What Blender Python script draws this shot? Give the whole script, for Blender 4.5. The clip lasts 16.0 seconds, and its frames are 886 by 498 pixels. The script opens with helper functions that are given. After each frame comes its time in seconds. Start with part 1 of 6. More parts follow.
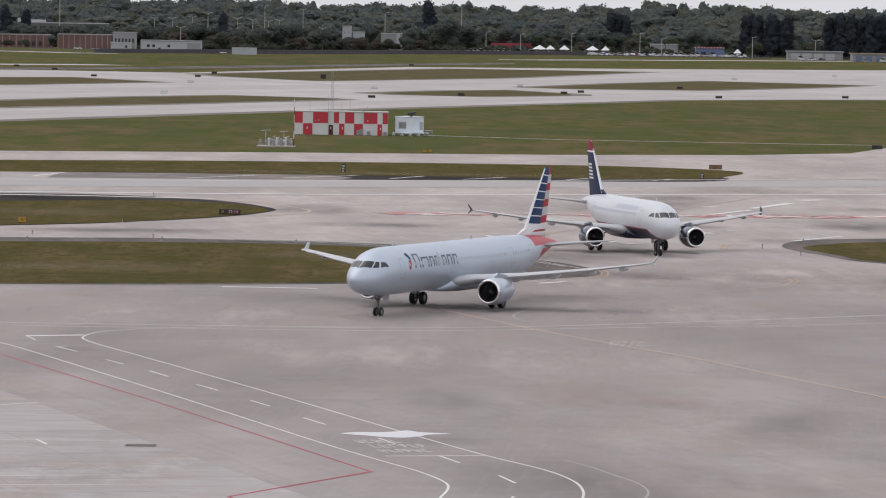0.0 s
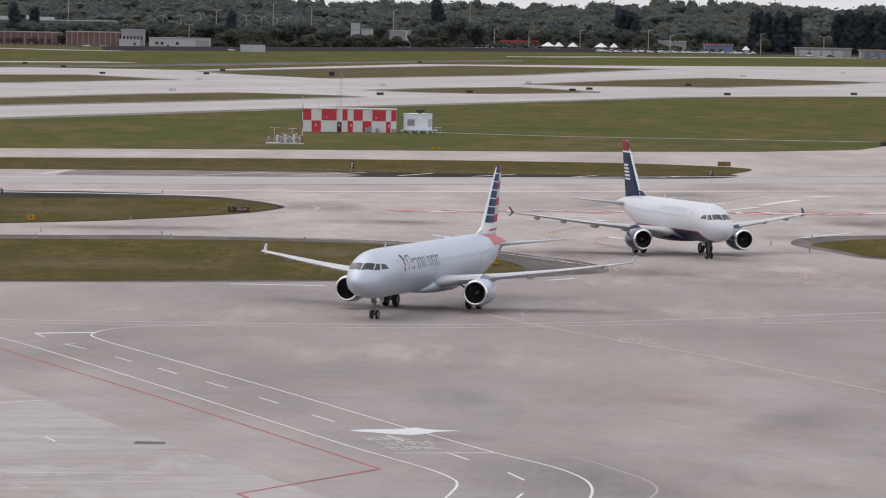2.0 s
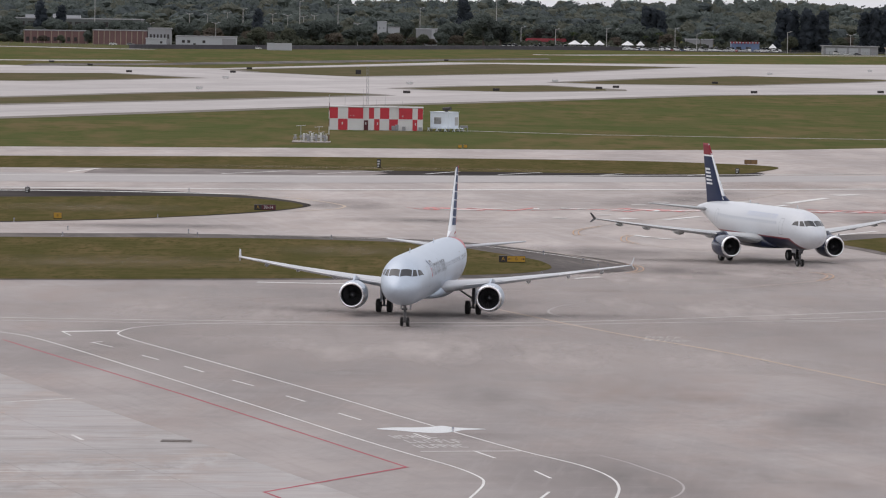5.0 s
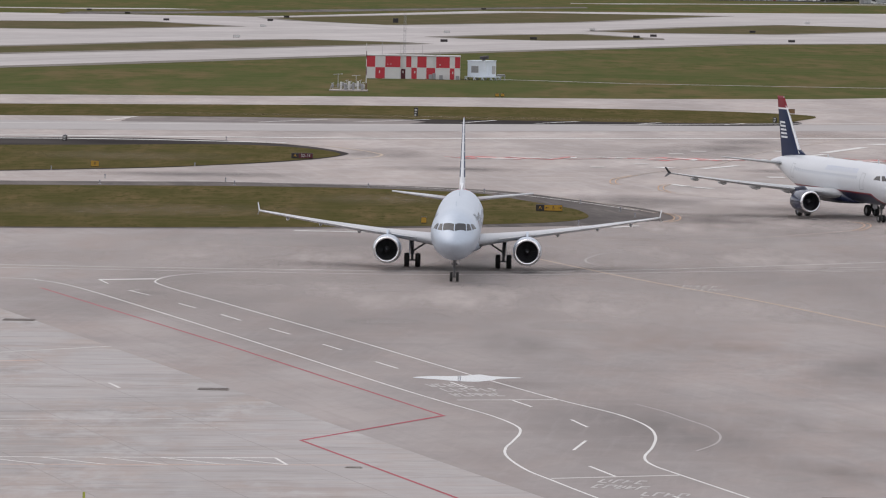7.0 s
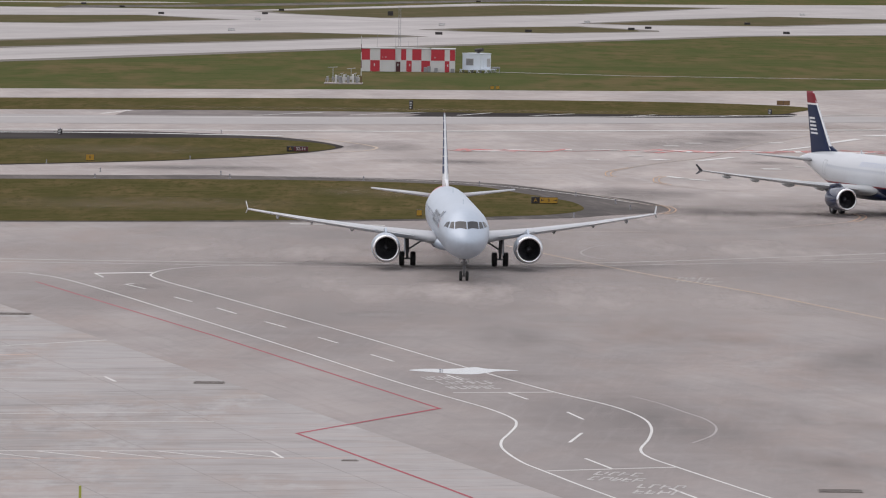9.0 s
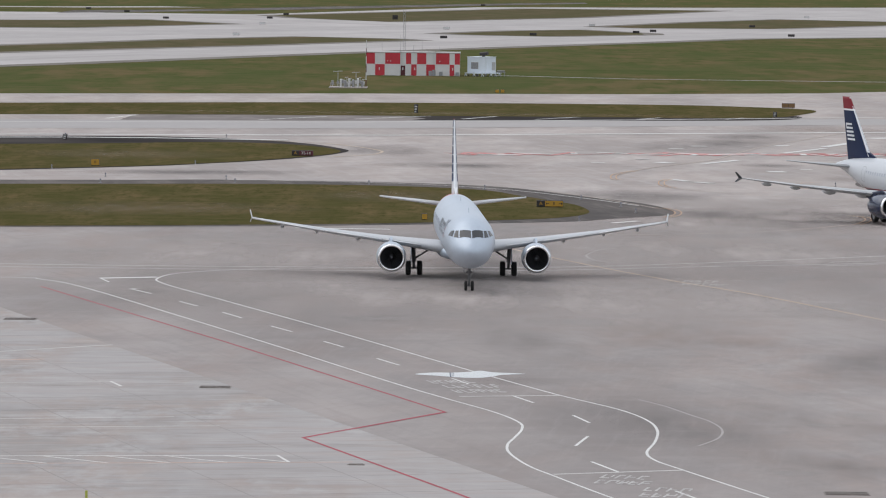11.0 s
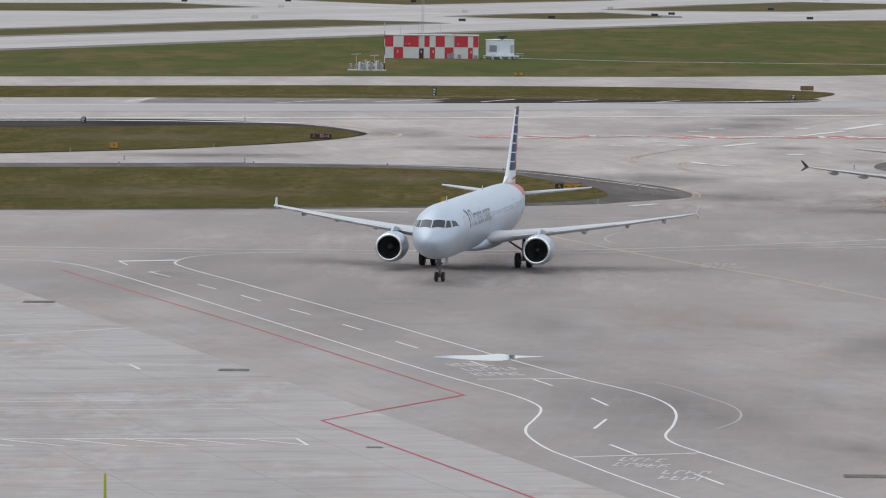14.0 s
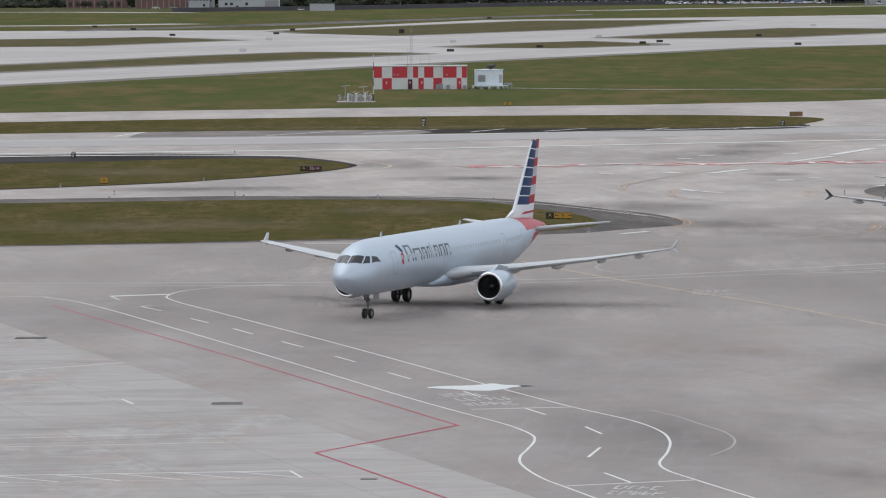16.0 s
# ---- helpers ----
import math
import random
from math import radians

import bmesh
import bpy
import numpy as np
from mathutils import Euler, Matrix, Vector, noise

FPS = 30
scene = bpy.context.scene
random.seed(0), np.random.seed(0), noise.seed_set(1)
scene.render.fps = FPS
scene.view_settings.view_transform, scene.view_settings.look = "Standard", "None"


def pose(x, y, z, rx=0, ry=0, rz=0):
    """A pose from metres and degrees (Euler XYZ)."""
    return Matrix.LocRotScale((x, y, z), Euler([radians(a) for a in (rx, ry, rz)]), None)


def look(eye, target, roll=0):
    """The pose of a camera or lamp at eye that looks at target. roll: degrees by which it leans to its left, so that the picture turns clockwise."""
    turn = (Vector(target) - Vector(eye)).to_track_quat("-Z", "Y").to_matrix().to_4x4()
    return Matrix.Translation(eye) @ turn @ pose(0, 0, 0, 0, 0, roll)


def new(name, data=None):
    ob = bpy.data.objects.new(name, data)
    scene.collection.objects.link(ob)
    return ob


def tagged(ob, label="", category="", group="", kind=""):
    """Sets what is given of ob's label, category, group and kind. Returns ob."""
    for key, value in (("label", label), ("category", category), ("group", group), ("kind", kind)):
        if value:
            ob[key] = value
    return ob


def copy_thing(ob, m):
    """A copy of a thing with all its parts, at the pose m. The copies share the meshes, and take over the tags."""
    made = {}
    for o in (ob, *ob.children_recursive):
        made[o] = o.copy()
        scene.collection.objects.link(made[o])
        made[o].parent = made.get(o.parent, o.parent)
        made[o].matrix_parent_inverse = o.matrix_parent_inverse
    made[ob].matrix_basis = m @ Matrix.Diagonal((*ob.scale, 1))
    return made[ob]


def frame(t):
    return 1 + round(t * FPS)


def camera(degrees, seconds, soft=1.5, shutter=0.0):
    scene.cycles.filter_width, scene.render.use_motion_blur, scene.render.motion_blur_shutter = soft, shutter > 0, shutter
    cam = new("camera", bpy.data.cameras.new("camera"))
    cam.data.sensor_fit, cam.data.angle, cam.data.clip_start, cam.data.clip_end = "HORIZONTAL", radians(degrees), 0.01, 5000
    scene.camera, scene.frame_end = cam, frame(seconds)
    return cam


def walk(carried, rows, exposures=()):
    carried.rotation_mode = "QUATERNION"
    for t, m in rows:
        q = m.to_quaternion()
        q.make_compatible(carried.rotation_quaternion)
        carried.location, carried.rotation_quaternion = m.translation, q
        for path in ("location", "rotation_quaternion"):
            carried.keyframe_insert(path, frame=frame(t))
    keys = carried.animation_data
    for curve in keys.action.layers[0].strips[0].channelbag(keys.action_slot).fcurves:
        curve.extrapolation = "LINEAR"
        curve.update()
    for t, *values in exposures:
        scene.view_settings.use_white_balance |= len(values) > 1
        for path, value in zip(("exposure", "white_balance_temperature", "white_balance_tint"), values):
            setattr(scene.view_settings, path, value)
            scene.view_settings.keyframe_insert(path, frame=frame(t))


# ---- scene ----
from mathutils import geometry

cam = camera(10.739, 16.0, soft=1.15)
EYE = (0.0, 0.0, 26.19)


def aim(yaw, pitch, roll):
    y, p = radians(yaw), radians(pitch)
    way = Vector((math.sin(y) * math.cos(p), math.cos(y) * math.cos(p), math.sin(p)))
    return look(EYE, Vector(EYE) + 100 * way, -roll)


walk(cam, [(t, aim(y, p, r)) for t, y, p, r in (
    (0.0, 0.8672, -2.9010, -1.046), (0.5, 0.8783, -2.8821, -1.028), (1.0, 0.8380, -2.9120, -1.080),
    (1.5, 0.7517, -2.9038, -1.017), (2.0, 0.7629, -2.9378, -0.990), (2.5, 0.8134, -2.9432, -1.050),
    (3.0, 0.8053, -2.8864, -1.013), (5.5, 0.3981, -3.0371, -0.967), (6.0, 0.4106, -3.2078, -0.990),
    (6.5, 0.1899, -3.3027, -1.065), (7.0, 0.0000, -3.5962, -1.030), (7.5, -0.0376, -3.7340, -1.000),
    (8.0, -0.0976, -3.7510, -0.780), (8.5, -0.0502, -3.7292, -0.812), (9.0, 0.0566, -3.6835, -0.863),
    (9.5, 0.0670, -3.6324, -0.940), (12.0, -0.0528, -3.6596, -0.537), (12.5, -0.1048, -3.6803, -0.590),
    (13.0, -0.1184, -3.7163, -0.506), (13.5, -0.2530, -3.7882, -0.516), (14.0, -0.2339, -3.8498, -0.640),
    (14.5, -0.1042, -3.7347, -0.508), (15.0, -0.0523, -3.6027, -0.421), (15.5, -0.0634, -3.5522, -0.350),
    (16.0, -0.1290, -3.4787, 0.149))],
    exposures=((0, -0.09, 6620, 15.5), (2.0, -0.03, 6620, 15.5), (3.2, -0.03, 6620, 15.5), (5.5, -0.08, 6620, 15.5), (9.5, -0.10, 6600, 15.5), (12.0, -0.10, 6300, 9.2), (16, -0.09, 6300, 9.2)))

# ---------------------------------------------------------------- light
SUN_UP, SUN_ROUND = radians(52), radians(-60)
world = bpy.data.worlds.new("overcast_sky")
scene.world = world
world.use_nodes = True
wn, wl = world.node_tree.nodes, world.node_tree.links
sky = wn.new("ShaderNodeTexSky")
sky.sky_type, sky.sun_disc = "NISHITA", False
sky.sun_elevation, sky.sun_rotation = SUN_UP, SUN_ROUND
sky.air_density, sky.dust_density, sky.ozone_density = 1.0, 3.0, 1.0
veil = wn.new("ShaderNodeMix")
veil.data_type = "RGBA"
veil.inputs[0].default_value = 0.86
wl.new(sky.outputs[0], veil.inputs[6])
up, sep = wn.new("ShaderNodeTexCoord"), wn.new("ShaderNodeSeparateXYZ")
wl.new(up.outputs["Generated"], sep.inputs[0])
cloud = wn.new("ShaderNodeMapRange")          # an overcast sky is brighter overhead than at the horizon
cloud.inputs[1].default_value, cloud.inputs[2].default_value, cloud.inputs[3].default_value, cloud.inputs[4].default_value = 0.0, 0.5, 9.6, 13.0
wl.new(sep.outputs[2], cloud.inputs[0])
tone = wn.new("ShaderNodeMix")
tone.data_type, tone.blend_type = "RGBA", "MULTIPLY"
tone.inputs[0].default_value = 1.0
tone.inputs[6].default_value = (0.955, 1.0, 1.05, 1)
wl.new(cloud.outputs[0], tone.inputs[7])
wl.new(tone.outputs[2], veil.inputs[7])
wl.new(veil.outputs[2], wn["Background"].inputs[0])
wn["Background"].inputs[1].default_value = 0.0895
sun = new("sun", bpy.data.lights.new("sun", "SUN"))
sun.data.energy, sun.data.angle, sun.data.color = 0.75, radians(60), (1.0, 0.96, 0.9)
sun.matrix_basis = look((0, 0, 0), (-math.sin(SUN_ROUND) * math.cos(SUN_UP), -math.cos(SUN_ROUND) * math.cos(SUN_UP), -math.sin(SUN_UP)))


# ---------------------------------------------------------------- materials
def mat(name, rgb, rough=0.6, metal=0.0, var=0.12, scale=0.5, fine=12.0, bump=0.0, rand=0.0, coat=0.0, spec=0.5):
    """Painted or mineral surface: two scales of noise in colour and roughness, and a fine relief."""
    m = bpy.data.materials.new(name)
    m.use_nodes = True
    n, l = m.node_tree.nodes, m.node_tree.links
    b = n["Principled BSDF"]
    b.inputs["Roughness"].default_value, b.inputs["Metallic"].default_value = rough, metal
    b.inputs["Coat Weight"].default_value, b.inputs["Specular IOR Level"].default_value = coat, spec
    co = n.new("ShaderNodeTexCoord")
    big, small = n.new("ShaderNodeTexNoise"), n.new("ShaderNodeTexNoise")
    for t, s, d in ((big, scale, 4), (small, fine, 6)):
        t.inputs["Scale"].default_value, t.inputs["Detail"].default_value = s, d
        l.new(co.outputs["Object"], t.inputs["Vector"])
    add = n.new("ShaderNodeMath")
    add.operation = "ADD"
    l.new(big.outputs[0], add.inputs[0]), l.new(small.outputs[0], add.inputs[1])
    last = add.outputs[0]
    if rand:
        info, mul, more = n.new("ShaderNodeObjectInfo"), n.new("ShaderNodeMath"), n.new("ShaderNodeMath")
        mul.operation = "MULTIPLY_ADD"
        l.new(info.outputs["Random"], mul.inputs[0])
        mul.inputs[1].default_value, mul.inputs[2].default_value = rand, -rand / 2
        more.operation = "ADD"
        l.new(last, more.inputs[0]), l.new(mul.outputs[0], more.inputs[1])
        last = more.outputs[0]
    ramp = n.new("ShaderNodeMapRange")
    ramp.inputs[1].default_value, ramp.inputs[2].default_value = 0.6, 1.4
    l.new(last, ramp.inputs[0])
    mix = n.new("ShaderNodeMix")
    mix.data_type = "RGBA"
    l.new(ramp.outputs[0], mix.inputs[0])
    mix.inputs[6].default_value = (*[c * (1 - var) for c in rgb], 1)
    mix.inputs[7].default_value = (*[min(1, c * (1 + var)) for c in rgb], 1)
    l.new(mix.outputs[2], b.inputs["Base Color"])
    if bump:
        bp = n.new("ShaderNodeBump")
        bp.inputs["Strength"].default_value, bp.inputs["Distance"].default_value = bump, 0.05
        l.new(small.outputs[0], bp.inputs["Height"]), l.new(bp.outputs[0], b.inputs["Normal"])
    return m


def blended(name, colours, scales, rough=0.9, bump=0.2, stretch=(1, 1, 1), contrast=0.16, spec=0.12, streak=None, world=False):
    """Ground: colours mixed one after another by noises of the given scales."""
    m = bpy.data.materials.new(name)
    m.use_nodes = True
    n, l = m.node_tree.nodes, m.node_tree.links
    b = n["Principled BSDF"]
    b.inputs["Roughness"].default_value = rough
    b.inputs["Specular IOR Level"].default_value = spec
    co, mp = n.new("ShaderNodeTexCoord"), n.new("ShaderNodeMapping")
    mp.inputs["Scale"].default_value = stretch
    where = n.new("ShaderNodeNewGeometry").outputs["Position"] if world else co.outputs["Object"]
    l.new(where, mp.inputs[0])
    last = None
    for k, (c, s) in enumerate(zip(colours, (0, *scales))):
        if last is None:
            rgb = n.new("ShaderNodeRGB")
            rgb.outputs[0].default_value = (*c, 1)
            last = rgb.outputs[0]
            continue
        t, r, x = n.new("ShaderNodeTexNoise"), n.new("ShaderNodeMapRange"), n.new("ShaderNodeMix")
        t.inputs["Scale"].default_value, t.inputs["Detail"].default_value, t.inputs["Roughness"].default_value = s, 5, 0.6
        l.new(mp.outputs[0], t.inputs["Vector"])
        r.inputs[1].default_value, r.inputs[2].default_value = 0.5 - contrast, 0.5 + contrast
        r.inputs[4].default_value = 0.75
        l.new(t.outputs[0], r.inputs[0])
        x.data_type = "RGBA"
        l.new(r.outputs[0], x.inputs[0]), l.new(last, x.inputs[6])
        x.inputs[7].default_value = (*c, 1)
        last = x.outputs[2]
        if k == 1 and bump:
            bp = n.new("ShaderNodeBump")
            bp.inputs["Strength"].default_value, bp.inputs["Distance"].default_value = bump, 0.05
            l.new(t.outputs[0], bp.inputs["Height"]), l.new(bp.outputs[0], b.inputs["Normal"])
    if streak:
        # long thin wear marks along the way that vehicles and aircraft roll
        for turn, thin, colour, amount, *longer in streak:
            turned, t, r, x = n.new("ShaderNodeMapping"), n.new("ShaderNodeTexNoise"), n.new("ShaderNodeMapRange"), n.new("ShaderNodeMix")
            turned.vector_type = "TEXTURE"
            turned.inputs["Rotation"].default_value = (0, 0, radians(turn))
            turned.inputs["Scale"].default_value = (5 / thin * (longer[0] if longer else 1), 1.5 / thin, 1)
            t.inputs["Scale"].default_value, t.inputs["Detail"].default_value, t.inputs["Roughness"].default_value = 1.0, 5, 0.65
            l.new(where, turned.inputs[0]), l.new(turned.outputs[0], t.inputs["Vector"])
            r.inputs[1].default_value, r.inputs[2].default_value, r.inputs[4].default_value = 0.50, 0.68, amount
            l.new(t.outputs[0], r.inputs[0])
            x.data_type = "RGBA"
            l.new(r.outputs[0], x.inputs[0]), l.new(last, x.inputs[6])
            x.inputs[7].default_value = (*colour, 1)
            last = x.outputs[2]
    l.new(last, b.inputs["Base Color"])
    return m


ISLAND_GRASS = blended("sparse_brown_grass", ((0.080, 0.070, 0.028), (0.104, 0.082, 0.038), (0.047, 0.049, 0.018), (0.142, 0.104, 0.054), (0.060, 0.060, 0.022)), (3.0, 1.1, 0.4, 0.1), 0.95, 0.5, (2.2, 0.5, 1), 0.10, 0.0, streak=((20, 1.2, (0.165, 0.122, 0.066), 0.4, 2), (-10, 0.8, (0.056, 0.060, 0.021), 0.4, 2)))
GRASS = blended("dry_grass", ((0.092, 0.092, 0.038), (0.113, 0.098, 0.047), (0.066, 0.078, 0.029), (0.142, 0.108, 0.058), (0.070, 0.087, 0.033)), (0.5, 0.12, 0.05, 0.014), 0.95, 0.5, (2.6, 0.6, 1), 0.085, 0.0, streak=((4, 0.12, (0.056, 0.072, 0.028), 0.5, 4), (-3, 0.2, (0.145, 0.108, 0.066), 0.3, 4)))
STRIP_GRASS = blended("dull_strip_grass", ((0.100, 0.086, 0.050), (0.118, 0.098, 0.060), (0.072, 0.072, 0.037), (0.138, 0.108, 0.071), (0.088, 0.085, 0.045)), (0.3, 0.1, 0.04, 0.015), 0.95, 0.3, (2.6, 1, 1), 0.10, 0.0)
TAXI = blended("taxiway_concrete", ((0.425, 0.375, 0.353), (0.365, 0.325, 0.309), (0.475, 0.432, 0.41), (0.385, 0.328, 0.30), (0.275, 0.244, 0.231)), (0.6, 0.25, 0.08, 0.03), 0.85, 0.1, (2.0, 0.6, 1), 0.11, streak=((22, 0.15, (0.24, 0.215, 0.205), 0.42), (14, 0.5, (0.49, 0.45, 0.43), 0.25), (78, 0.7, (0.265, 0.235, 0.225), 0.18, 5), (101, 1.1, (0.50, 0.46, 0.44), 0.22, 6)))
APRON = blended("apron_pavement", ((0.303, 0.271, 0.260), (0.27, 0.243, 0.234), (0.352, 0.319, 0.306), (0.325, 0.262, 0.236), (0.36, 0.326, 0.312), (0.185, 0.165, 0.159)), (0.8, 0.35, 0.14, 0.05, 0.022), 0.8, 0.1, (1.5, 0.5, 1), 0.11, streak=((-8, 0.25, (0.22, 0.197, 0.19), 0.3), (12, 0.6, (0.39, 0.347, 0.33), 0.15), (107, 1.3, (0.215, 0.194, 0.187), 0.30, 4), (84, 2.4, (0.375, 0.338, 0.325), 0.16, 5), (62, 2.0, (0.22, 0.198, 0.19), 0.18, 5)))
SLAB = blended("pale_concrete_slab", ((0.335, 0.314, 0.306), (0.27, 0.250, 0.242), (0.405, 0.386, 0.38), (0.335, 0.278, 0.25), (0.26, 0.242, 0.233), (0.385, 0.362, 0.356)), (1.2, 0.55, 0.3, 0.14, 0.07), 0.85, 0.15, (1.0, 0.4, 1), 0.075, streak=((7, 0.4, (0.24, 0.217, 0.208), 0.45), (-3, 0.9, (0.47, 0.448, 0.43), 0.3), (12, 1.6, (0.235, 0.212, 0.203), 0.28, 2), (4, 3.0, (0.46, 0.44, 0.425), 0.2, 3), (2, 0.7, (0.37, 0.295, 0.262), 0.35, 3)), world=True)
RUNWAY = blended("runway_concrete", ((0.43, 0.400, 0.392), (0.385, 0.358, 0.347), (0.485, 0.455, 0.443), (0.335, 0.31, 0.298)), (0.3, 0.05, 0.012), 0.9, 0.05, (2, 1, 1), streak=((66, 0.12, (0.30, 0.278, 0.268), 0.5, 3), (66, 0.35, (0.53, 0.50, 0.485), 0.35, 5)))
ASPHALT_WORN = blended("pale_worn_asphalt", ((0.115, 0.100, 0.094), (0.082, 0.073, 0.070), (0.165, 0.145, 0.135), (0.058, 0.053, 0.051)), (0.5, 0.15, 0.035), 0.9, 0.1, (1, 0.4, 1), 0.10, 0.08, streak=((100, 0.5, (0.23, 0.20, 0.187), 0.5, 3),))
ASPHALT = blended("weathered_asphalt", ((0.042, 0.038, 0.038), (0.058, 0.053, 0.051), (0.032, 0.030, 0.030), (0.085, 0.077, 0.073)), (0.8, 0.2, 0.05), 0.95, 0.1, (1, 1, 1), 0.14, 0.0)
LINE_W = mat("white_marking", (0.61, 0.60, 0.58), 0.7, 0, 0.14, 0.3, 3)
LINE_R = mat("red_marking", (0.31, 0.032, 0.052), 0.7, 0, 0.2, 0.3, 3)
LINE_Y = mat("worn_yellow_marking", (0.47, 0.35, 0.245), 0.75, 0, 0.2, 0.3, 3)
TYRE = mat("black_rubber", (0.012, 0.012, 0.012), 0.75, 0, 0.2, 4, 30)
STEEL = mat("grey_gear_steel", (0.30, 0.30, 0.31), 0.45, 0.4, 0.15, 2, 20)
DARK = mat("dark_glass", (0.012, 0.014, 0.018), 0.07, 0, 0.1, 2, 10)
LIP = mat("polished_inlet_lip", (0.80, 0.80, 0.81), 0.25, 1.0, 0.05, 1, 8)
BLACK = mat("dark_interior", (0.010, 0.010, 0.010), 0.7, 0, 0.2, 2, 10)
FAN = mat("titanium_blade", (0.10, 0.10, 0.11), 0.45, 0.6, 0.2, 3, 12)


# ---------------------------------------------------------------- mesh helpers
def mesh_of(name, bm, material=None, smooth=False):
    me = bpy.data.meshes.new(name)
    bmesh.ops.recalc_face_normals(bm, faces=bm.faces)
    bm.to_mesh(me)
    bm.free()
    for m in (material if isinstance(material, (list, tuple)) else [material]):
        if m:
            me.materials.append(m)
    if smooth:
        me.polygons.foreach_set("use_smooth", [True] * len(me.polygons))
    return me


def part(name, bm, material, parent, label="", smooth=False, at=None):
    """One mesh object under a thing or a part. bm: a bmesh, or a mesh that alike parts share."""
    me = bm if isinstance(bm, bpy.types.Mesh) else mesh_of(name, bm, material, smooth)
    ob = new(name, me)
    ob.parent = parent
    if at is not None:
        ob.matrix_basis = at
    return tagged(ob, label)


def box(bm, x0, x1, y0, y1, z0, z1, bevel=0.0):
    v = bmesh.ops.create_cube(bm, size=1.0)["verts"]
    for p in v:
        p.co = Vector(((x0, x1)[p.co.x > 0], (y0, y1)[p.co.y > 0], (z0, z1)[p.co.z > 0]))
    if bevel:
        edges = {e for p in v for e in p.link_edges}
        bmesh.ops.bevel(bm, geom=list(edges), offset=bevel, segments=1, affect="EDGES")
    return bm


def boxed(*a, **k):
    return box(bmesh.new(), *a, **k)


def rod(bm, a, b, r, r2=None, n=10):
    """A round bar from a to b."""
    a, b = Vector(a), Vector(b)
    q = (b - a).to_track_quat("Z", "Y").to_matrix().to_4x4()
    bmesh.ops.create_cone(bm, cap_ends=True, segments=n, radius1=r, radius2=r if r2 is None else r2, depth=(b - a).length, matrix=Matrix.Translation((a + b) / 2) @ q)
    return bm


def loft(rings, closed_ends=True):
    bm = bmesh.new()
    vs = [[bm.verts.new(p) for p in ring] for ring in rings]
    k = len(vs[0])
    for a, b in zip(vs, vs[1:]):
        for i in range(k):
            bm.faces.new((a[i], a[(i + 1) % k], b[(i + 1) % k], b[i]))
    if closed_ends:
        bm.faces.new(vs[0][::-1]), bm.faces.new(vs[-1])
    return bm


def curve_through(pts, closed=False, steps=6):
    """Points of a smooth curve through pts."""
    p, n, out = [Vector(q).to_2d() for q in pts], len(pts), []
    for i in range(n if closed else n - 1):
        a, b, c, d = (p[(i + k) % n] if closed else p[min(max(i + k, 0), n - 1)] for k in (-1, 0, 1, 2))
        for s in range(steps):
            t = s / steps
            out.append(0.5 * (2 * b + (c - a) * t + (2 * a - 5 * b + 4 * c - d) * t * t + (3 * b - a - 3 * c + d) * t ** 3))
    return out if closed else out + [p[-1]]


def flat(pts, z):
    """A level sheet within the outline pts."""
    bm = bmesh.new()
    vs = [bm.verts.new((p[0], p[1], z)) for p in pts]
    for tri in geometry.tessellate_polygon([[Vector((p[0], p[1], 0)) for p in pts]]):
        bm.faces.new([vs[i] for i in tri])
    return bm


def ribbon(pts, width, z, bm=None):
    """A painted line of that width along pts."""
    bm = bm or bmesh.new()
    p = [Vector(q).to_2d() for q in pts]
    rows = []
    for i, q in enumerate(p):
        d = (p[min(i + 1, len(p) - 1)] - p[max(i - 1, 0)]).normalized()
        s = Vector((-d.y, d.x)) * width / 2
        rows.append((bm.verts.new((*(q + s), z)), bm.verts.new((*(q - s), z))))
    for a, b in zip(rows, rows[1:]):
        bm.faces.new((a[0], b[0], b[1], a[1]))
    return bm


def ground(name, bm, material, label, category):
    for f in bm.faces:
        if f.normal.z < 0:
            f.normal_flip()
    me = bpy.data.meshes.new(name)
    bm.to_mesh(me)
    bm.free()
    me.materials.append(material)
    return tagged(new(name, me), label, category, kind="structure")


# ---------------------------------------------------------------- ground
ground("ground", flat([(-6000, -600), (6000, -600), (6000, 9000), (-6000, 9000)], 0), GRASS, "mown airfield grass, olive green with brown dry patches", "grass")
ground("apron", flat([(-260, 20), (300, 20), (300, 1150), (160, 1060), (103, 948), (92, 908), (70, 885), (35, 866), (-16, 851), (-66, 832), (-260, 762)], 0.02), TAXI, "worn grey-brown concrete apron and taxiways", "pavement")
ground("apron_near", flat([(-260, 18), (300, 18), (300, 455), (60, 455), (16, 457), (6, 454), (-5.4, 447.8), (-21, 442.3), (-42, 436.6), (-260, 385)], 0.035), APRON, "broad taupe apron pavement with faint tyre marks and stains", "pavement")
ISLAND_1 = curve_through([(-200, 400), (-42, 437), (-21.3, 442.7), (-5.4, 448.3), (5.5, 456), (11.1, 461), (14.4, 470), (13.9, 482.8), (11.8, 491), (7.8, 502.6), (3.6, 513.5), (-7.5, 520), (-25, 519.8), (-49.3, 514), (-200, 480)], True)
SHOULDER_1 = curve_through([(-200, 395), (-42, 435.4), (-21.3, 440.5), (-5.4, 446), (10.9, 454.2), (16.6, 461), (21.9, 467.9), (23.3, 476.3), (20.6, 489.5), (14.5, 502.9), (6.2, 520.3), (-6.4, 527.6), (-25.5, 529), (-50.3, 523.1), (-200, 492)], True)
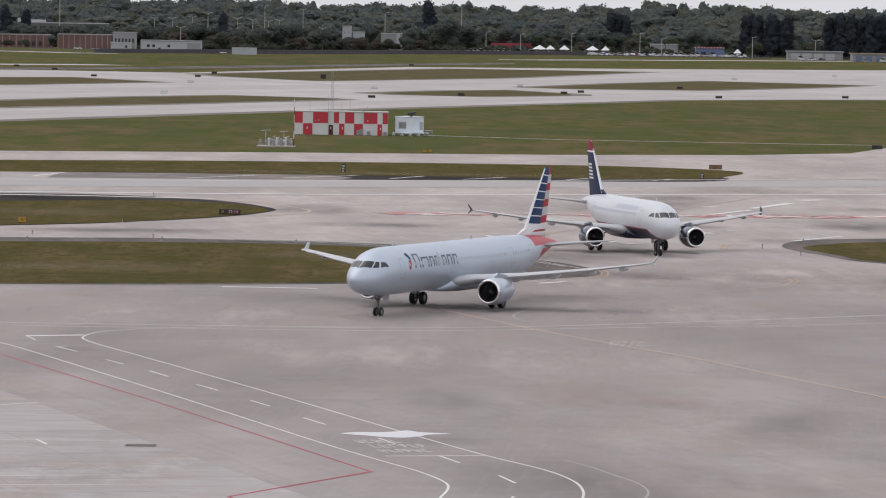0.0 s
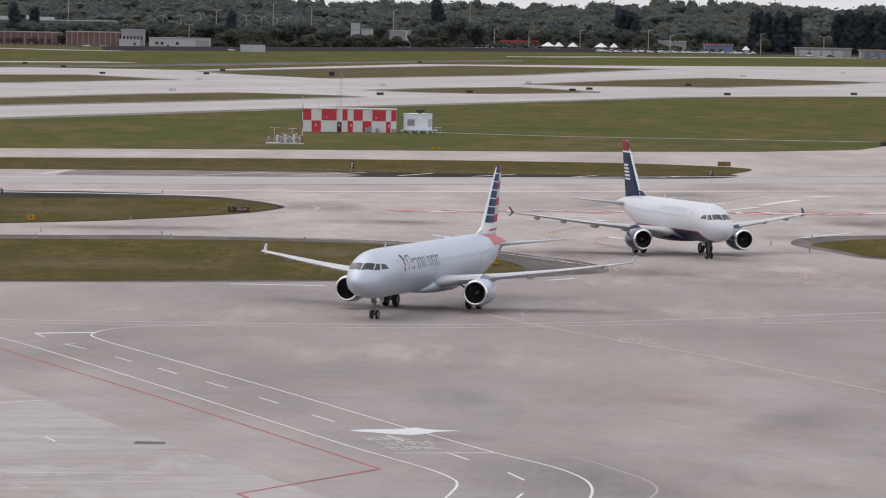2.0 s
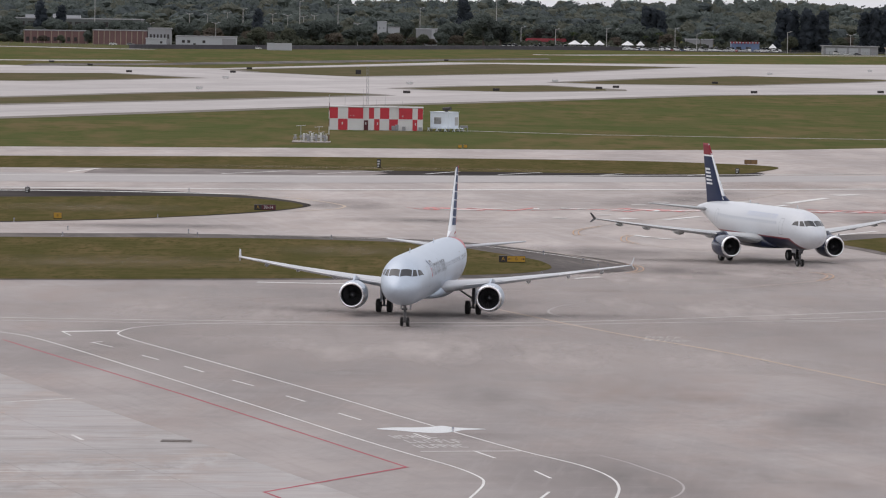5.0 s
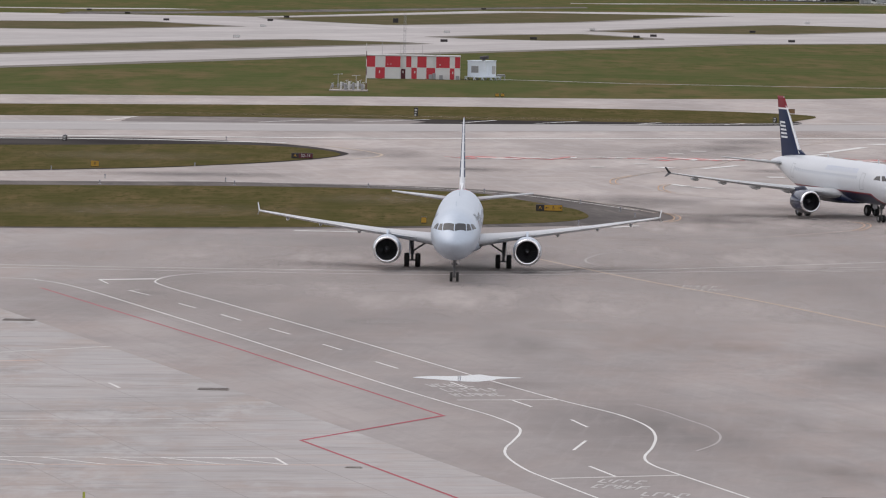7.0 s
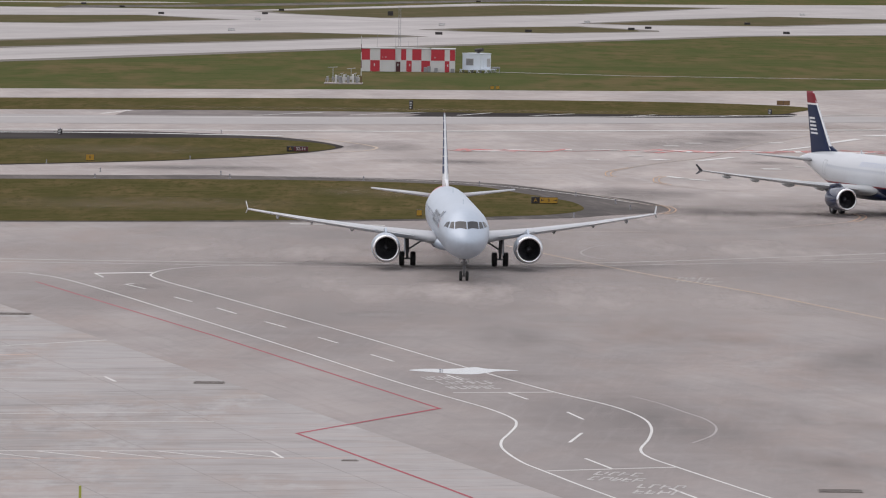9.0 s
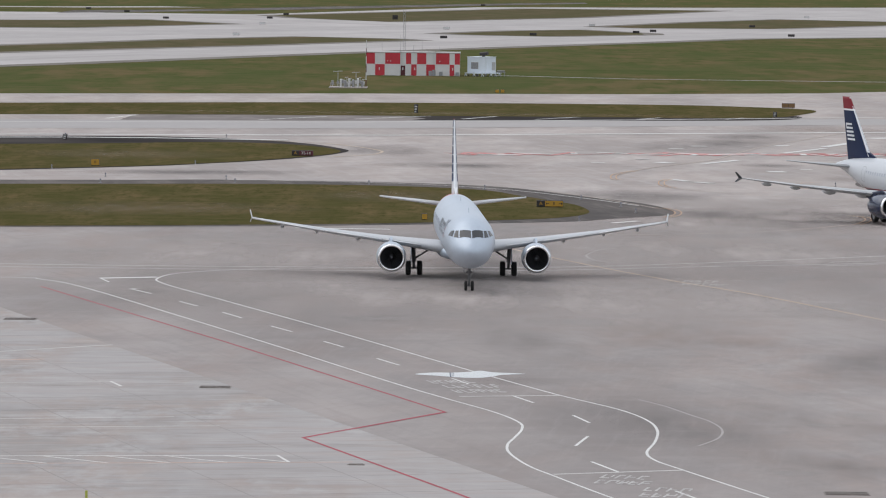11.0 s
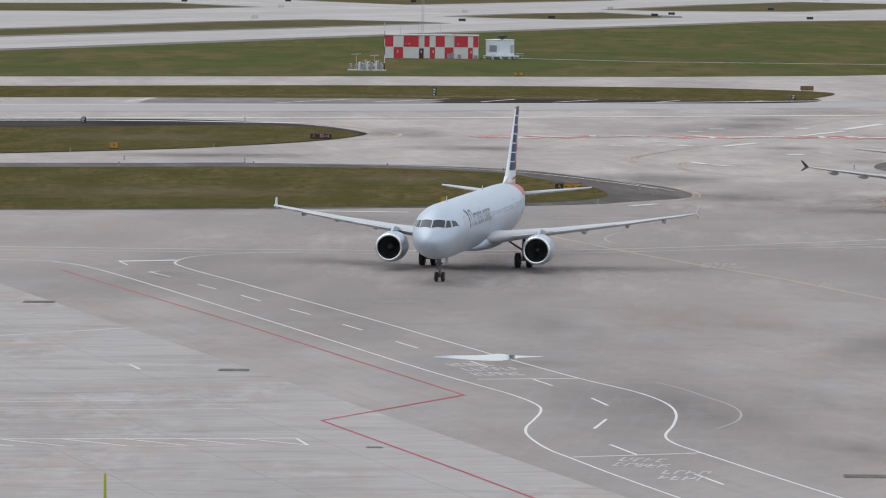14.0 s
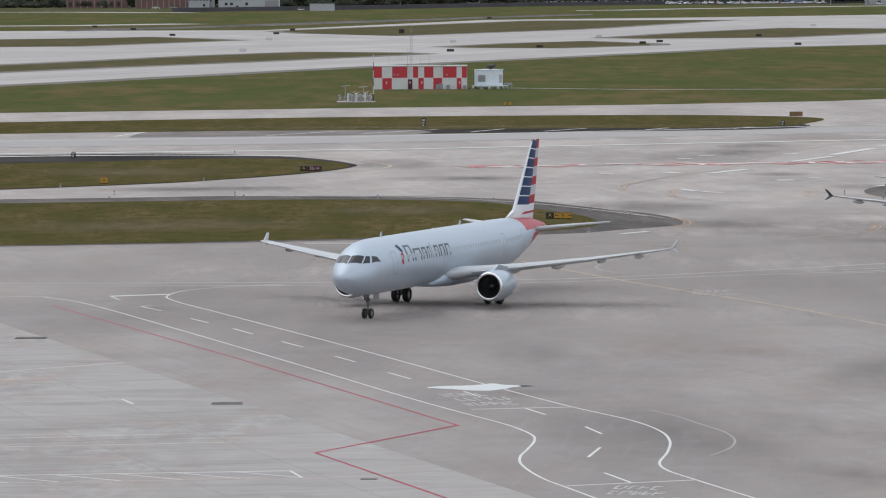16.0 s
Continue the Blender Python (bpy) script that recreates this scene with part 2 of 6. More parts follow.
ISLAND_2 = curve_through([(-200, 540), (-110, 594), (-49, 621), (-34.7, 629.4), (-24.9, 629.6), (-17.1, 620.9), (-13.4, 605.1), (-18.3, 588.2), (-28, 570.5), (-43.7, 553.9), (-110, 505), (-200, 450)], True)
SHOULDER_2 = curve_through([(-200, 590), (-110, 625), (-51.2, 646), (-35.7, 647), (-25.4, 640), (-18.2, 629.5), (-13.2, 614), (-12.9, 604), (-17.9, 587), (-28, 569.6), (-43.7, 552.5), (-110, 503), (-200, 445)], True)
ISLAND_3 = curve_through([(-230, 712), (-61.8, 782.5), (-15.4, 800), (32.9, 806.5), (52, 800), (61.3, 788.1), (58.5, 768), (48.3, 747), (12.5, 741.5), (-23, 736), (-57.7, 728.6), (-230, 668)], True)
SHOULDER_3 = curve_through([(-230, 690), (-57.7, 745), (0, 760), (40, 765), (56, 760), (50.7, 738), (12.3, 725), (-22.4, 715), (-56.7, 709), (-230, 648)], True)
ISLAND_4 = curve_through([(48.7, 532), (52.9, 542), (60, 549), (90, 560), (120, 545), (110, 500), (75, 488), (55.2, 504), (51.2, 518)], True)
SHOULDER_4 = curve_through([(46.6, 533), (50, 549), (60, 558), (90, 568), (122, 548), (112, 499), (75, 486.5), (54.4, 502), (49.6, 517)], True)
for k, (inner, outer) in enumerate(((ISLAND_1, SHOULDER_1), (ISLAND_2, SHOULDER_2), (ISLAND_3, SHOULDER_3), (ISLAND_4, SHOULDER_4))):
    ground("shoulder_%d" % (k + 1), flat(outer, 0.05), (ASPHALT_WORN, ASPHALT, ASPHALT, ASPHALT_WORN)[k], "dark asphalt shoulder round a grass island", "shoulder")
    ground("grass_island_%d" % (k + 1), flat(inner, 0.07), ISLAND_GRASS, "olive-brown grass island between taxiways", "grass island")
RUN = [(-190, 812), (-82.6, 1042.8), (-23, 1183.6), (18, 1273.3), (54.7, 1351.7), (92.6, 1437), (130, 1478), (260, 1590), (420, 1720), (420, 2500), (256, 2364), (126, 2235), (14.5, 2147.7), (-75.5, 1837), (-146, 1838), (-330, 1800), (-330, 900)]
ground("runway", flat(RUN, 0.03), RUNWAY, "pale concrete runways and crossing taxiways", "runway")
STRIPS = (
        [(-146, 1054), (-92.8, 1171), (-54.1, 1247), (-6.9, 1353), (-15, 1372), (-43.6, 1388), (-73.8, 1332), (-99.8, 1259), (-146, 1150)],
        [(-200, 1460), (-118, 1490), (-71.5, 1601), (-107, 1676), (-131, 1647), (-200, 1600)],
        [(-70, 1812), (34.6, 2115), (126.6, 2126), (52.3, 1844), (-20, 1685), (-57, 1753)],
        [(-4, 1465), (20, 1530), (44.5, 1567), (66, 1510), (65.4, 1485), (32.2, 1434), (6.5, 1446)],
        [(50, 1629), (90, 1760), (131, 1865), (192, 1822), (165, 1740), (114.7, 1629), (65, 1611)])
for k, pts in enumerate(STRIPS):
    ground("grass_strip_%d" % (k + 1), flat(pts, 0.06), STRIP_GRASS, "grass strip between runway and taxiway", "grass")
ground("far_taxiway", ribbon([(-330, 1930), (-158, 1991), (-113, 2039)], 26, 0.04), RUNWAY, "thin pale far taxiway across the grass", "taxiway")
ground("perimeter_road", ribbon([(-330, 2560), (-201, 2535), (-158.8, 2500), (-139.9, 2512)], 26, 0.04), RUNWAY, "pale perimeter road along the airfield edge", "road")
ground("perimeter_road_2", ribbon([(66.9, 2562), (84.9, 2562), (125.5, 2630), (165.6, 2676), (209.5, 2738), (260.4, 2790), (308.3, 2837), (420, 2950)], 22, 0.04), RUNWAY, "pale perimeter road beyond the runways", "road")
ground("far_shoulder", flat([(-150, 1815), (-103.6, 1900), (-62.4, 1993), (-15.7, 2120), (37.4, 2262), (70, 2340), (70, 2395), (38.6, 2335), (-16.3, 2196), (-65.3, 2075), (-107.4, 1955), (-150, 1890)], 0.045), ASPHALT_WORN, "dark asphalt shoulder beside the far taxiway", "shoulder")
ground("service_path", ribbon([(10, 984), (39, 969), (75, 968), (105, 968)], 2.0, 0.03), RUNWAY, "narrow pale service path through the grass", "path")
EDGE_DIRT = blended("dirty_runway_edge", ((0.16, 0.142, 0.120), (0.11, 0.10, 0.08), (0.22, 0.20, 0.18)), (0.2, 0.06), 0.95, 0.0)
ground("runway_edge", ribbon(RUN[:9], 9, 0.0335), EDGE_DIRT, "dirty brown edge along the runway", "runway")
for k, pts in enumerate(STRIPS):
    ground("strip_edge_%d" % (k + 1), ribbon(pts + pts[:1], 7, 0.0655 + 0.001 * k), EDGE_DIRT, "dirty brown edge round the grass strip", "runway")
WEAR = blended("runway_tyre_wear", ((0.385, 0.36, 0.35), (0.335, 0.31, 0.30), (0.42, 0.395, 0.385)), (0.15, 0.03), 0.9, 0.0, (2, 1, 1), streak=((66, 0.3, (0.29, 0.268, 0.258), 0.5, 6),))
for k, (pts, width) in enumerate((([(-150, 968), (-88, 1107), (-20, 1262), (43, 1398), (120, 1540), (200, 1650)], 20), ([(-190, 1190), (-108, 1370), (-60, 1480), (-5, 1600), (60, 1740), (140, 1950)], 30), ([(-330, 1700), (-150, 1770), (-90, 1740), (-30, 1640), (10, 1580)], 16))):
    ground("runway_wear", ribbon(curve_through(pts), width, 0.036 + 0.005 * k), WEAR, "darker tyre-worn band along the runway", "runway")


# ---------------------------------------------------------------- aircraft
def paint(name, base, bands, rough=0.45, coat=0.0, metal=0.0, spec=0.4):
    """Aircraft paint. bands: (axis, from, to, slope, colour): painted where from < axis + slope * x < to."""
    m = mat(name, base, rough, 0.0, 0.05, 0.25, 4, 0, 0, coat, spec)
    n, l = m.node_tree.nodes, m.node_tree.links
    b = n["Principled BSDF"]
    last = b.inputs["Base Color"].links[0].from_socket
    co, sep = n.new("ShaderNodeTexCoord"), n.new("ShaderNodeSeparateXYZ")
    l.new(co.outputs["Object"], sep.inputs[0])

    def op(kind, *args):
        x = n.new("ShaderNodeMath")
        x.operation = kind
        for i, a in enumerate(args):
            if isinstance(a, (int, float)):
                x.inputs[i].default_value = a
            else:
                l.new(a, x.inputs[i])
        return x.outputs[0]

    for tests, colour in bands:
        mask = None
        for coef, low, high in tests:
            v = op("ADD", op("ADD", op("MULTIPLY", sep.outputs[0], coef[0]), op("MULTIPLY", sep.outputs[2], coef[1])),
                   op("MULTIPLY", op("MULTIPLY", sep.outputs[0], sep.outputs[0]), coef[2]))
            k = op("MULTIPLY", op("GREATER_THAN", v, low), op("LESS_THAN", v, high))
            mask = k if mask is None else op("MULTIPLY", mask, k)
        x = n.new("ShaderNodeMix")
        x.data_type = "RGBA"
        l.new(mask, x.inputs[0]), l.new(last, x.inputs[6])
        x.inputs[7].default_value = (*colour, 1)
        last = x.outputs[2]
    l.new(last, b.inputs["Base Color"])
    b.inputs["Metallic"].default_value = metal
    return m


BODY_Z = 3.80                          # height of the fuselage's centre line
NOSE = ((0.0, 0.02, -0.53, -0.57), (0.08, 0.32, -0.25, -0.86), (0.3, 0.62, 0.02, -1.13), (0.8, 1.02, 0.40, -1.47), (1.5, 1.38, 0.80, -1.72),
        (2.1, 1.58, 1.16, -1.85), (2.7, 1.70, 1.52, -1.93), (3.4, 1.81, 1.80, -1.99), (4.3, 1.90, 1.97, -2.04), (5.4, 1.96, 2.05, -2.07), (6.5, 1.975, 2.07, -2.07))
TAIL = ((14.0, 1.975, 2.07, -2.07), (12.0, 1.95, 2.07, -1.95), (10.0, 1.84, 2.05, -1.62), (8.0, 1.64, 2.01, -1.14), (6.0, 1.36, 1.93, -0.58),
        (4.0, 1.02, 1.78, 0.02), (2.2, 0.68, 1.56, 0.46), (0.9, 0.42, 1.34, 0.70), (0.2, 0.28, 1.20, 0.78), (0.0, 0.18, 1.12, 0.84))


class Body:
    """The fuselage's surface: place at a distance d behind the nose and an angle from the top (degrees, positive to port)."""

    def __init__(self, wheelbase, length):
        self.nose_x, self.length = wheelbase + 5.07, length
        self.table = [(d, w, t, b) for d, w, t, b in NOSE] + [(length - e, w, t, b) for e, w, t, b in TAIL]
        self.d = [r[0] for r in self.table]

    def at(self, d, angle, out=0.0):
        w, t, b = (float(np.interp(d, self.d, [r[k] for r in self.table])) for k in (1, 2, 3))
        a = radians(angle)
        return Vector((self.nose_x - d, (w + out) * math.sin(a), BODY_Z + (t + b) / 2 + ((t - b) / 2 + out) * math.cos(a)))

    def meet(self, y, z):
        """Distance and angle of the nose's skin at the half-breadth y and the height z."""
        lo, hi = 0.05, 6.0
        for _ in range(40):
            d = (lo + hi) / 2
            w, t, b = (float(np.interp(d, self.d, [r[k] for r in self.table])) for k in (1, 2, 3))
            p, q = y / w, (z - BODY_Z - (t + b) / 2) / ((t - b) / 2)
            lo, hi = (d, hi) if p * p + q * q > 1 else (lo, d)
        return d, math.degrees(math.atan2(p, q))

    def patch(self, corners, out=0.012, nu=3, nv=3):
        """A thin skin within four corners (d, angle), given round it."""
        bm = bmesh.new()
        c = [Vector(q) for q in corners]
        g = []
        for i in range(nu + 1):
            row = []
            for j in range(nv + 1):
                u, v = i / nu, j / nv
                q = (c[0] * (1 - u) + c[1] * u) * (1 - v) + (c[3] * (1 - u) + c[2] * u) * v
                row.append(bm.verts.new(self.at(q.x, q.y, out)))
            g.append(row)
        for i in range(nu):
            for j in range(nv):
                bm.faces.new((g[i][j], g[i + 1][j], g[i + 1][j + 1], g[i][j + 1]))
        return bm


def foil(le, te, y, z, thick, n=8, vertical=False):
    """A closed wing section from le to te (x), at span y and height z."""
    chord, pts = le - te, []
    xs = [0.5 * (1 - math.cos(math.pi * i / n)) for i in range(n + 1)]
    half = [thick * chord * 5 * (0.2969 * math.sqrt(x) - 0.126 * x - 0.3516 * x * x + 0.2843 * x ** 3 - 0.1036 * x ** 4) for x in xs]
    for x, h in zip(xs, half):
        pts.append((le - x * chord, h))
    for x, h in list(zip(xs, half))[-2:0:-1]:
        pts.append((le - x * chord, -h))
    return [Vector((x, h + y, z)) if vertical else Vector((x, y, z + h)) for x, h in pts]


def wheel(parent, name, at, r, w, hub_mat):
    ob = new(name, None)
    bm = bmesh.new()
    prof = ((0.56, 0.5), (0.9, 0.5), (0.985, 0.36), (1.0, 0.2), (1.0, -0.2), (0.985, -0.36), (0.9, -0.5), (0.56, -0.5))
    rings = []
    for i in range(24):
        a = 2 * math.pi * i / 24
        rings.append([bm.verts.new((r * q * math.cos(a), w * h, r * q * math.sin(a))) for q, h in prof])
    for a, b in zip(rings, rings[1:] + rings[:1]):
        for i in range(len(prof)):
            bm.faces.new((a[i], a[(i + 1) % 8], b[(i + 1) % 8], b[i]))
    me = mesh_of("tyre", bm, TYRE, True)
    bpy.data.objects.remove(ob)
    ob = part(name, me, None, parent, "black rubber tyre on a grey hub", at=Matrix.Translation(at))
    hub = bmesh.new()
    bmesh.ops.create_cone(hub, cap_ends=True, segments=16, radius1=r * 0.57, radius2=r * 0.57, depth=w * 0.7, matrix=Euler((radians(90), 0, 0)).to_matrix().to_4x4())
    for k in range(5):
        a = 2 * math.pi * k / 5
        rod(hub, (r * 0.34 * math.cos(a), -w * 0.38, r * 0.34 * math.sin(a)), (r * 0.34 * math.cos(a), w * 0.38, r * 0.34 * math.sin(a)), r * 0.07, n=6)
    part("rim", hub, hub_mat, ob)
    return ob


def revolve(prof, n=32, tilt=0.0):
    """A body of revolution about x. prof: (x, r) from front to back."""
    return [[Vector((x, r * math.cos(2 * math.pi * i / n), r * math.sin(2 * math.pi * i / n))) for i in range(n)] for x, r in prof]


def engine(plane, side, cowl_mat, inlet_x, z, long_cowl):
    y = 5.75 * side
    at = Matrix.Translation((inlet_x, y, z))
    lip = loft(revolve(((-0.02, 0.90), (0.0, 0.94), (0.02, 0.985), (-0.02, 1.03), (-0.12, 1.075), (-0.22, 1.10), (-0.22, 0.87), (-0.10, 0.88), (-0.02, 0.90))), False)
    nacelle = part("nacelle", loft(revolve(((-0.22, 1.10), (-0.6, 1.16), (-1.2, 1.19), (-2.0, 1.17), (-2.9, 1.06), (-3.5, 0.93) if long_cowl else (-3.2, 1.0), (-4.6, 0.62) if long_cowl else (-3.25, 0.92), (-4.6, 0.56) if long_cowl else (-3.2, 0.90), (-3.0, 0.5))), False), cowl_mat, plane, "rounded engine cowling slung under the wing", True, at)
    part("inlet_lip", lip, LIP, nacelle, "polished bare-metal inlet lip", True)
    part("inlet_duct", loft(revolve(((-0.2, 0.872), (-0.6, 0.85), (-1.05, 0.86))), False), BLACK, nacelle, "shaded inlet duct", True)
    blade = bmesh.new()
    rows = []
    for r in (0.24, 0.55, 0.84):
        t, tw = 0.10 * (r - 0.24), 0.18 + 0.25 * r
        rows.append([blade.verts.new((-0.85 + s * 0.09, r * math.cos(t + s * tw * 0.35), r * math.sin(t + s * tw * 0.35))) for s in (-1, 1)])
    for p, q in zip(rows, rows[1:]):
        blade.faces.new((p[0], p[1], q[1], q[0]))
    blade = mesh_of("fan_blade", blade, FAN)
    for k in range(22):
        part("fan_blade", blade, None, nacelle, at=Matrix.Rotation(2 * math.pi * k / 22, 4, "X"))
    part("spinner", loft(revolve(((-0.38, 0.02), (-0.5, 0.12), (-0.7, 0.21), (-0.9, 0.25)), 20)), FAN, nacelle, "pointed spinner", True)
    part("fan_backing", loft(revolve(((-1.0, 0.86), (-1.04, 0.86)))), BLACK, nacelle)
    if not long_cowl:
        part("core_nozzle", loft(revolve(((-3.0, 0.66), (-3.8, 0.58), (-4.5, 0.42), (-4.5, 0.36), (-4.0, 0.3)))), STEEL, nacelle, "bare metal core nozzle", True)
    part("exhaust_cone", loft(revolve(((-4.0, 0.34), (-4.7, 0.24), (-5.2, 0.05)), 20)), STEEL, nacelle, "", True)
    pyl = loft([[Vector((a, s * w, h)) for a, w, h, s in ((-0.9 - k * 0.1, 0.06, 1.12, -1), (-0.9 - k * 0.1, 0.06, 1.12, 1), (-4.6, 0.14, 0.5, 1), (-4.6, 0.14, 0.5, -1))] if k == 0 else
                [Vector((a, s * w, h)) for a, w, h, s in ((-2.0, 0.10, 1.55, -1), (-2.0, 0.10, 1.55, 1), (-6.0, 0.14, 1.0, 1), (-6.0, 0.14, 1.0, -1))] for k in (0, 1)])
    part("pylon", pyl, cowl_mat, nacelle, "slim engine pylon")


def airliner(name, wheelbase, length, aft, body_mat, wing_mat, cowl_mat, fin_mat, tip_z, tail_z, fence_mat, long_cowl, label):
    """A twin-jet narrow-body airliner. Its origin lies on the ground between the main wheels, its nose along +x, port along +y."""
    plane = tagged(new(name), label, "airliner")
    body = Body(wheelbase, length)
    ds = sorted({*[round(d, 3) for d in body.d], *[0.16, 0.5, 1.1, 1.8, 2.4, 3.0, 3.8], *[6.5 + (length - 20.5) * k / 8 for k in range(1, 8)]})
    part("fuselage", loft([[body.at(d, 360 * i / 48) for i in range(48)] for d in ds]), body_mat, plane, "", True)
    # belly fairing, wings, tailplane, fin
    fair = []
    for x, w, zt, zb in ((6.2, 0.9, 2.0, 1.72), (5.0, 1.75, 2.7, 1.55), (2.5, 2.05, 3.0, 1.45), (-1.0, 2.08, 3.0, 1.45), (-3.2, 1.75, 2.7, 1.58), (-4.6, 0.9, 2.1, 1.74)):
        fair.append([Vector((x, w * math.copysign(abs(math.sin(a)) ** 0.7, math.sin(a)), (zt + zb) / 2 + (zt - zb) / 2 * math.copysign(abs(math.cos(a)) ** 0.7, math.cos(a)))) for a in (2 * math.pi * i / 28 for i in range(28))])
    part("belly_fairing", loft(fair), body_mat, plane, "bulged wing-root fairing", True)
    for s in (1, -1):
        rows = [(1.2, 5.1, -2.0, 2.42, 0.15), (1.95, 4.75, -2.05, 2.50, 0.15), (3.4, 3.95, -2.1, 2.66, 0.135), (6.4, 2.35, -2.2, 2.97, 0.12), (11.0, -0.04, -3.25, 2.97 + (tip_z - 2.97) * 0.39, 0.11), (15.0, -2.12, -4.15, 2.97 + (tip_z - 2.97) * 0.80, 0.105), (16.85, -3.08, -4.58, tip_z, 0.10)]
        wing = part("wing", loft([foil(le, te, s * y, z, th) for y, le, te, z, th in rows]), wing_mat, plane, "slender swept wing", True)
        tip = bmesh.new()
        for zb in (0.58, -0.40):
            a = [Vector((-3.75, s * 16.82, tip_z)), Vector((-4.62, s * 16.82, tip_z)), Vector((-5.2, s * 16.98, tip_z + zb)), Vector((-4.86, s * 16.98, tip_z + zb))]
            lo = [tip.verts.new(q) for q in a]
            hi = [tip.verts.new(q + Vector((0, s * 0.07, 0))) for q in a]
            tip.faces.new(lo), tip.faces.new(hi[::-1])
            for i in range(4):
                tip.faces.new((lo[i], lo[(i + 1) % 4], hi[(i + 1) % 4], hi[i]))
        part("wingtip_fence", tip, fence_mat, wing, "arrow-shaped wingtip fence")
        for y, x in ((5.0, -1.4), (8.3, -2.0), (11.6, -2.8), (14.4, -3.4)):
            z = float(np.interp(y, [r[0] for r in rows], [r[3] for r in rows])) - 0.16
            k = 1.0 if y < 10 else 0.75
            fair = [[Vector((x + 1.6 * k - q * 3.4 * k, s * y + 0.20 * k * w * math.sin(a), z - 0.14 * k + 0.28 * k * w * math.cos(a))) for a in (2 * math.pi * i / 10 for i in range(10))] for q, w in ((0, 0.1), (0.15, 0.6), (0.4, 1), (0.7, 0.85), (0.92, 0.35), (1, 0.06))]
            part("flap_track_fairing", loft(fair), wing_mat, wing, "", True)
        slat = bmesh.new()
        for (ya, la, _, za, _), (yb, lb, _, zb, _) in zip(rows[2:], rows[3:]):
            q = [(la + 0.03, s * (ya + 0.06), za + 0.02), (lb + 0.03, s * (yb - 0.06), zb + 0.02)]
            rod(slat, q[0], q[1], 0.055, 0.04, 8)
        part("slat", slat, SLAT_METAL, wing, "pale leading edge slat", True)
        tp = [(0.5, -13.75 - aft, -17.65 - aft, tail_z - 0.52, 0.10), (3.0, -15.4 - aft, -18.3 - aft, tail_z - 0.28, 0.10), (6.2, -17.6 - aft, -18.95 - aft, tail_z, 0.09)]
        part("tailplane", loft([foil(le, te, s * y, z, th) for y, le, te, z, th in tp]), wing_mat, plane, "small swept tailplane", True)
        engine(plane, s, cowl_mat, 6.6, 1.80, long_cowl)
    fin_rows = [(5.2, -11.2 - aft, -17.25 - aft, 0.10), (5.95, -12.05 - aft, -17.4 - aft, 0.10), (8.8, -14.45 - aft, -18.1 - aft, 0.095), (11.5, -16.75 - aft, -18.75 - aft, 0.09), (11.76, -17.05 - aft, -18.8 - aft, 0.05)]
    fin = part("fin", loft([foil(le, te, 0, z, th, vertical=True) for z, le, te, th in fin_rows]), fin_mat, plane, "tall swept tail fin", True)
    part("dorsal_fillet", loft([[Vector((-10.6 - aft, 0.03, 5.80)), Vector((-10.6 - aft, -0.03, 5.80)), Vector((-10.6 - aft, -0.03, 5.76)), Vector((-10.6 - aft, 0.03, 5.76))], [Vector((-12.5 - aft, 0.16, 6.34)), Vector((-12.5 - aft, -0.16, 6.34)), Vector((-12.6 - aft, -0.16, 5.6)), Vector((-12.6 - aft, 0.16, 5.6))]]), fin_mat, fin)
    # undercarriage
    wheels = []
    g = new("nose_gear")
    g.parent = plane
    bm = bmesh.new()
    rod(bm, (wheelbase, 0, 0.42), (wheelbase + 0.08, 0, 2.1), 0.085)
    rod(bm, (wheelbase, 0, 0.95), (wheelbase, 0, 2.0), 0.12)
    rod(bm, (wheelbase, -0.26, 0.38), (wheelbase, 0.26, 0.38), 0.06)
    rod(bm, (wheelbase + 0.05, 0, 1.2), (wheelbase + 1.2, 0, 2.0), 0.06)
    rod(bm, (wheelbase + 0.1, -0.16, 1.42), (wheelbase + 0.2, -0.16, 1.42), 0.09, n=12)
    rod(bm, (wheelbase + 0.1, 0.16, 1.42), (wheelbase + 0.2, 0.16, 1.42), 0.09, n=12)
    part("strut", bm, GEAR, g, "oleo strut with drag brace")
    for s in (1, -1):
        wheels.append((wheel(g, "nose_wheel", (wheelbase, s * 0.25, 0.38), 0.38, 0.22, STEEL), 0.38))
        part("gear_door", boxed(wheelbase - 1.3, wheelbase - 0.2, s * 0.38 - 0.015, s * 0.38 + 0.015, 1.35, 1.85, bevel=0.01), STEEL, g, "narrow nose gear door")
    for s in (1, -1):
        g = new("main_gear")
        g.parent = plane
        y = 3.795 * s
        bm = bmesh.new()
        rod(bm, (0, y, 0.58), (0.15, y + s * 0.08, 2.75), 0.11)
        rod(bm, (0.03, y, 1.1), (0.15, y + s * 0.08, 2.75), 0.16)
        rod(bm, (0, y - 0.48, 0.58), (0, y + 0.48, 0.58), 0.08)
        rod(bm, (0.1, y - s * 0.05, 1.35), (0.3, y - s * 1.75, 2.45), 0.075)
        rod(bm, (-0.25, y, 0.75), (-0.3, y, 1.5), 0.045)
        part("strut", bm, GEAR, g, "heavy strut with slanting side stay")
        part("gear_door", boxed(-0.75, 0.75, y + s * 0.22, y + s * 0.26, 0.95, 2.55, bevel=0.01), body_mat, g, "leg door on the outer side")
        for k in (-1, 1):
            wheels.append((wheel(g, "main_wheel", (0, y + k * 0.46, 0.58), 0.58, 0.42, STEEL), 0.58))
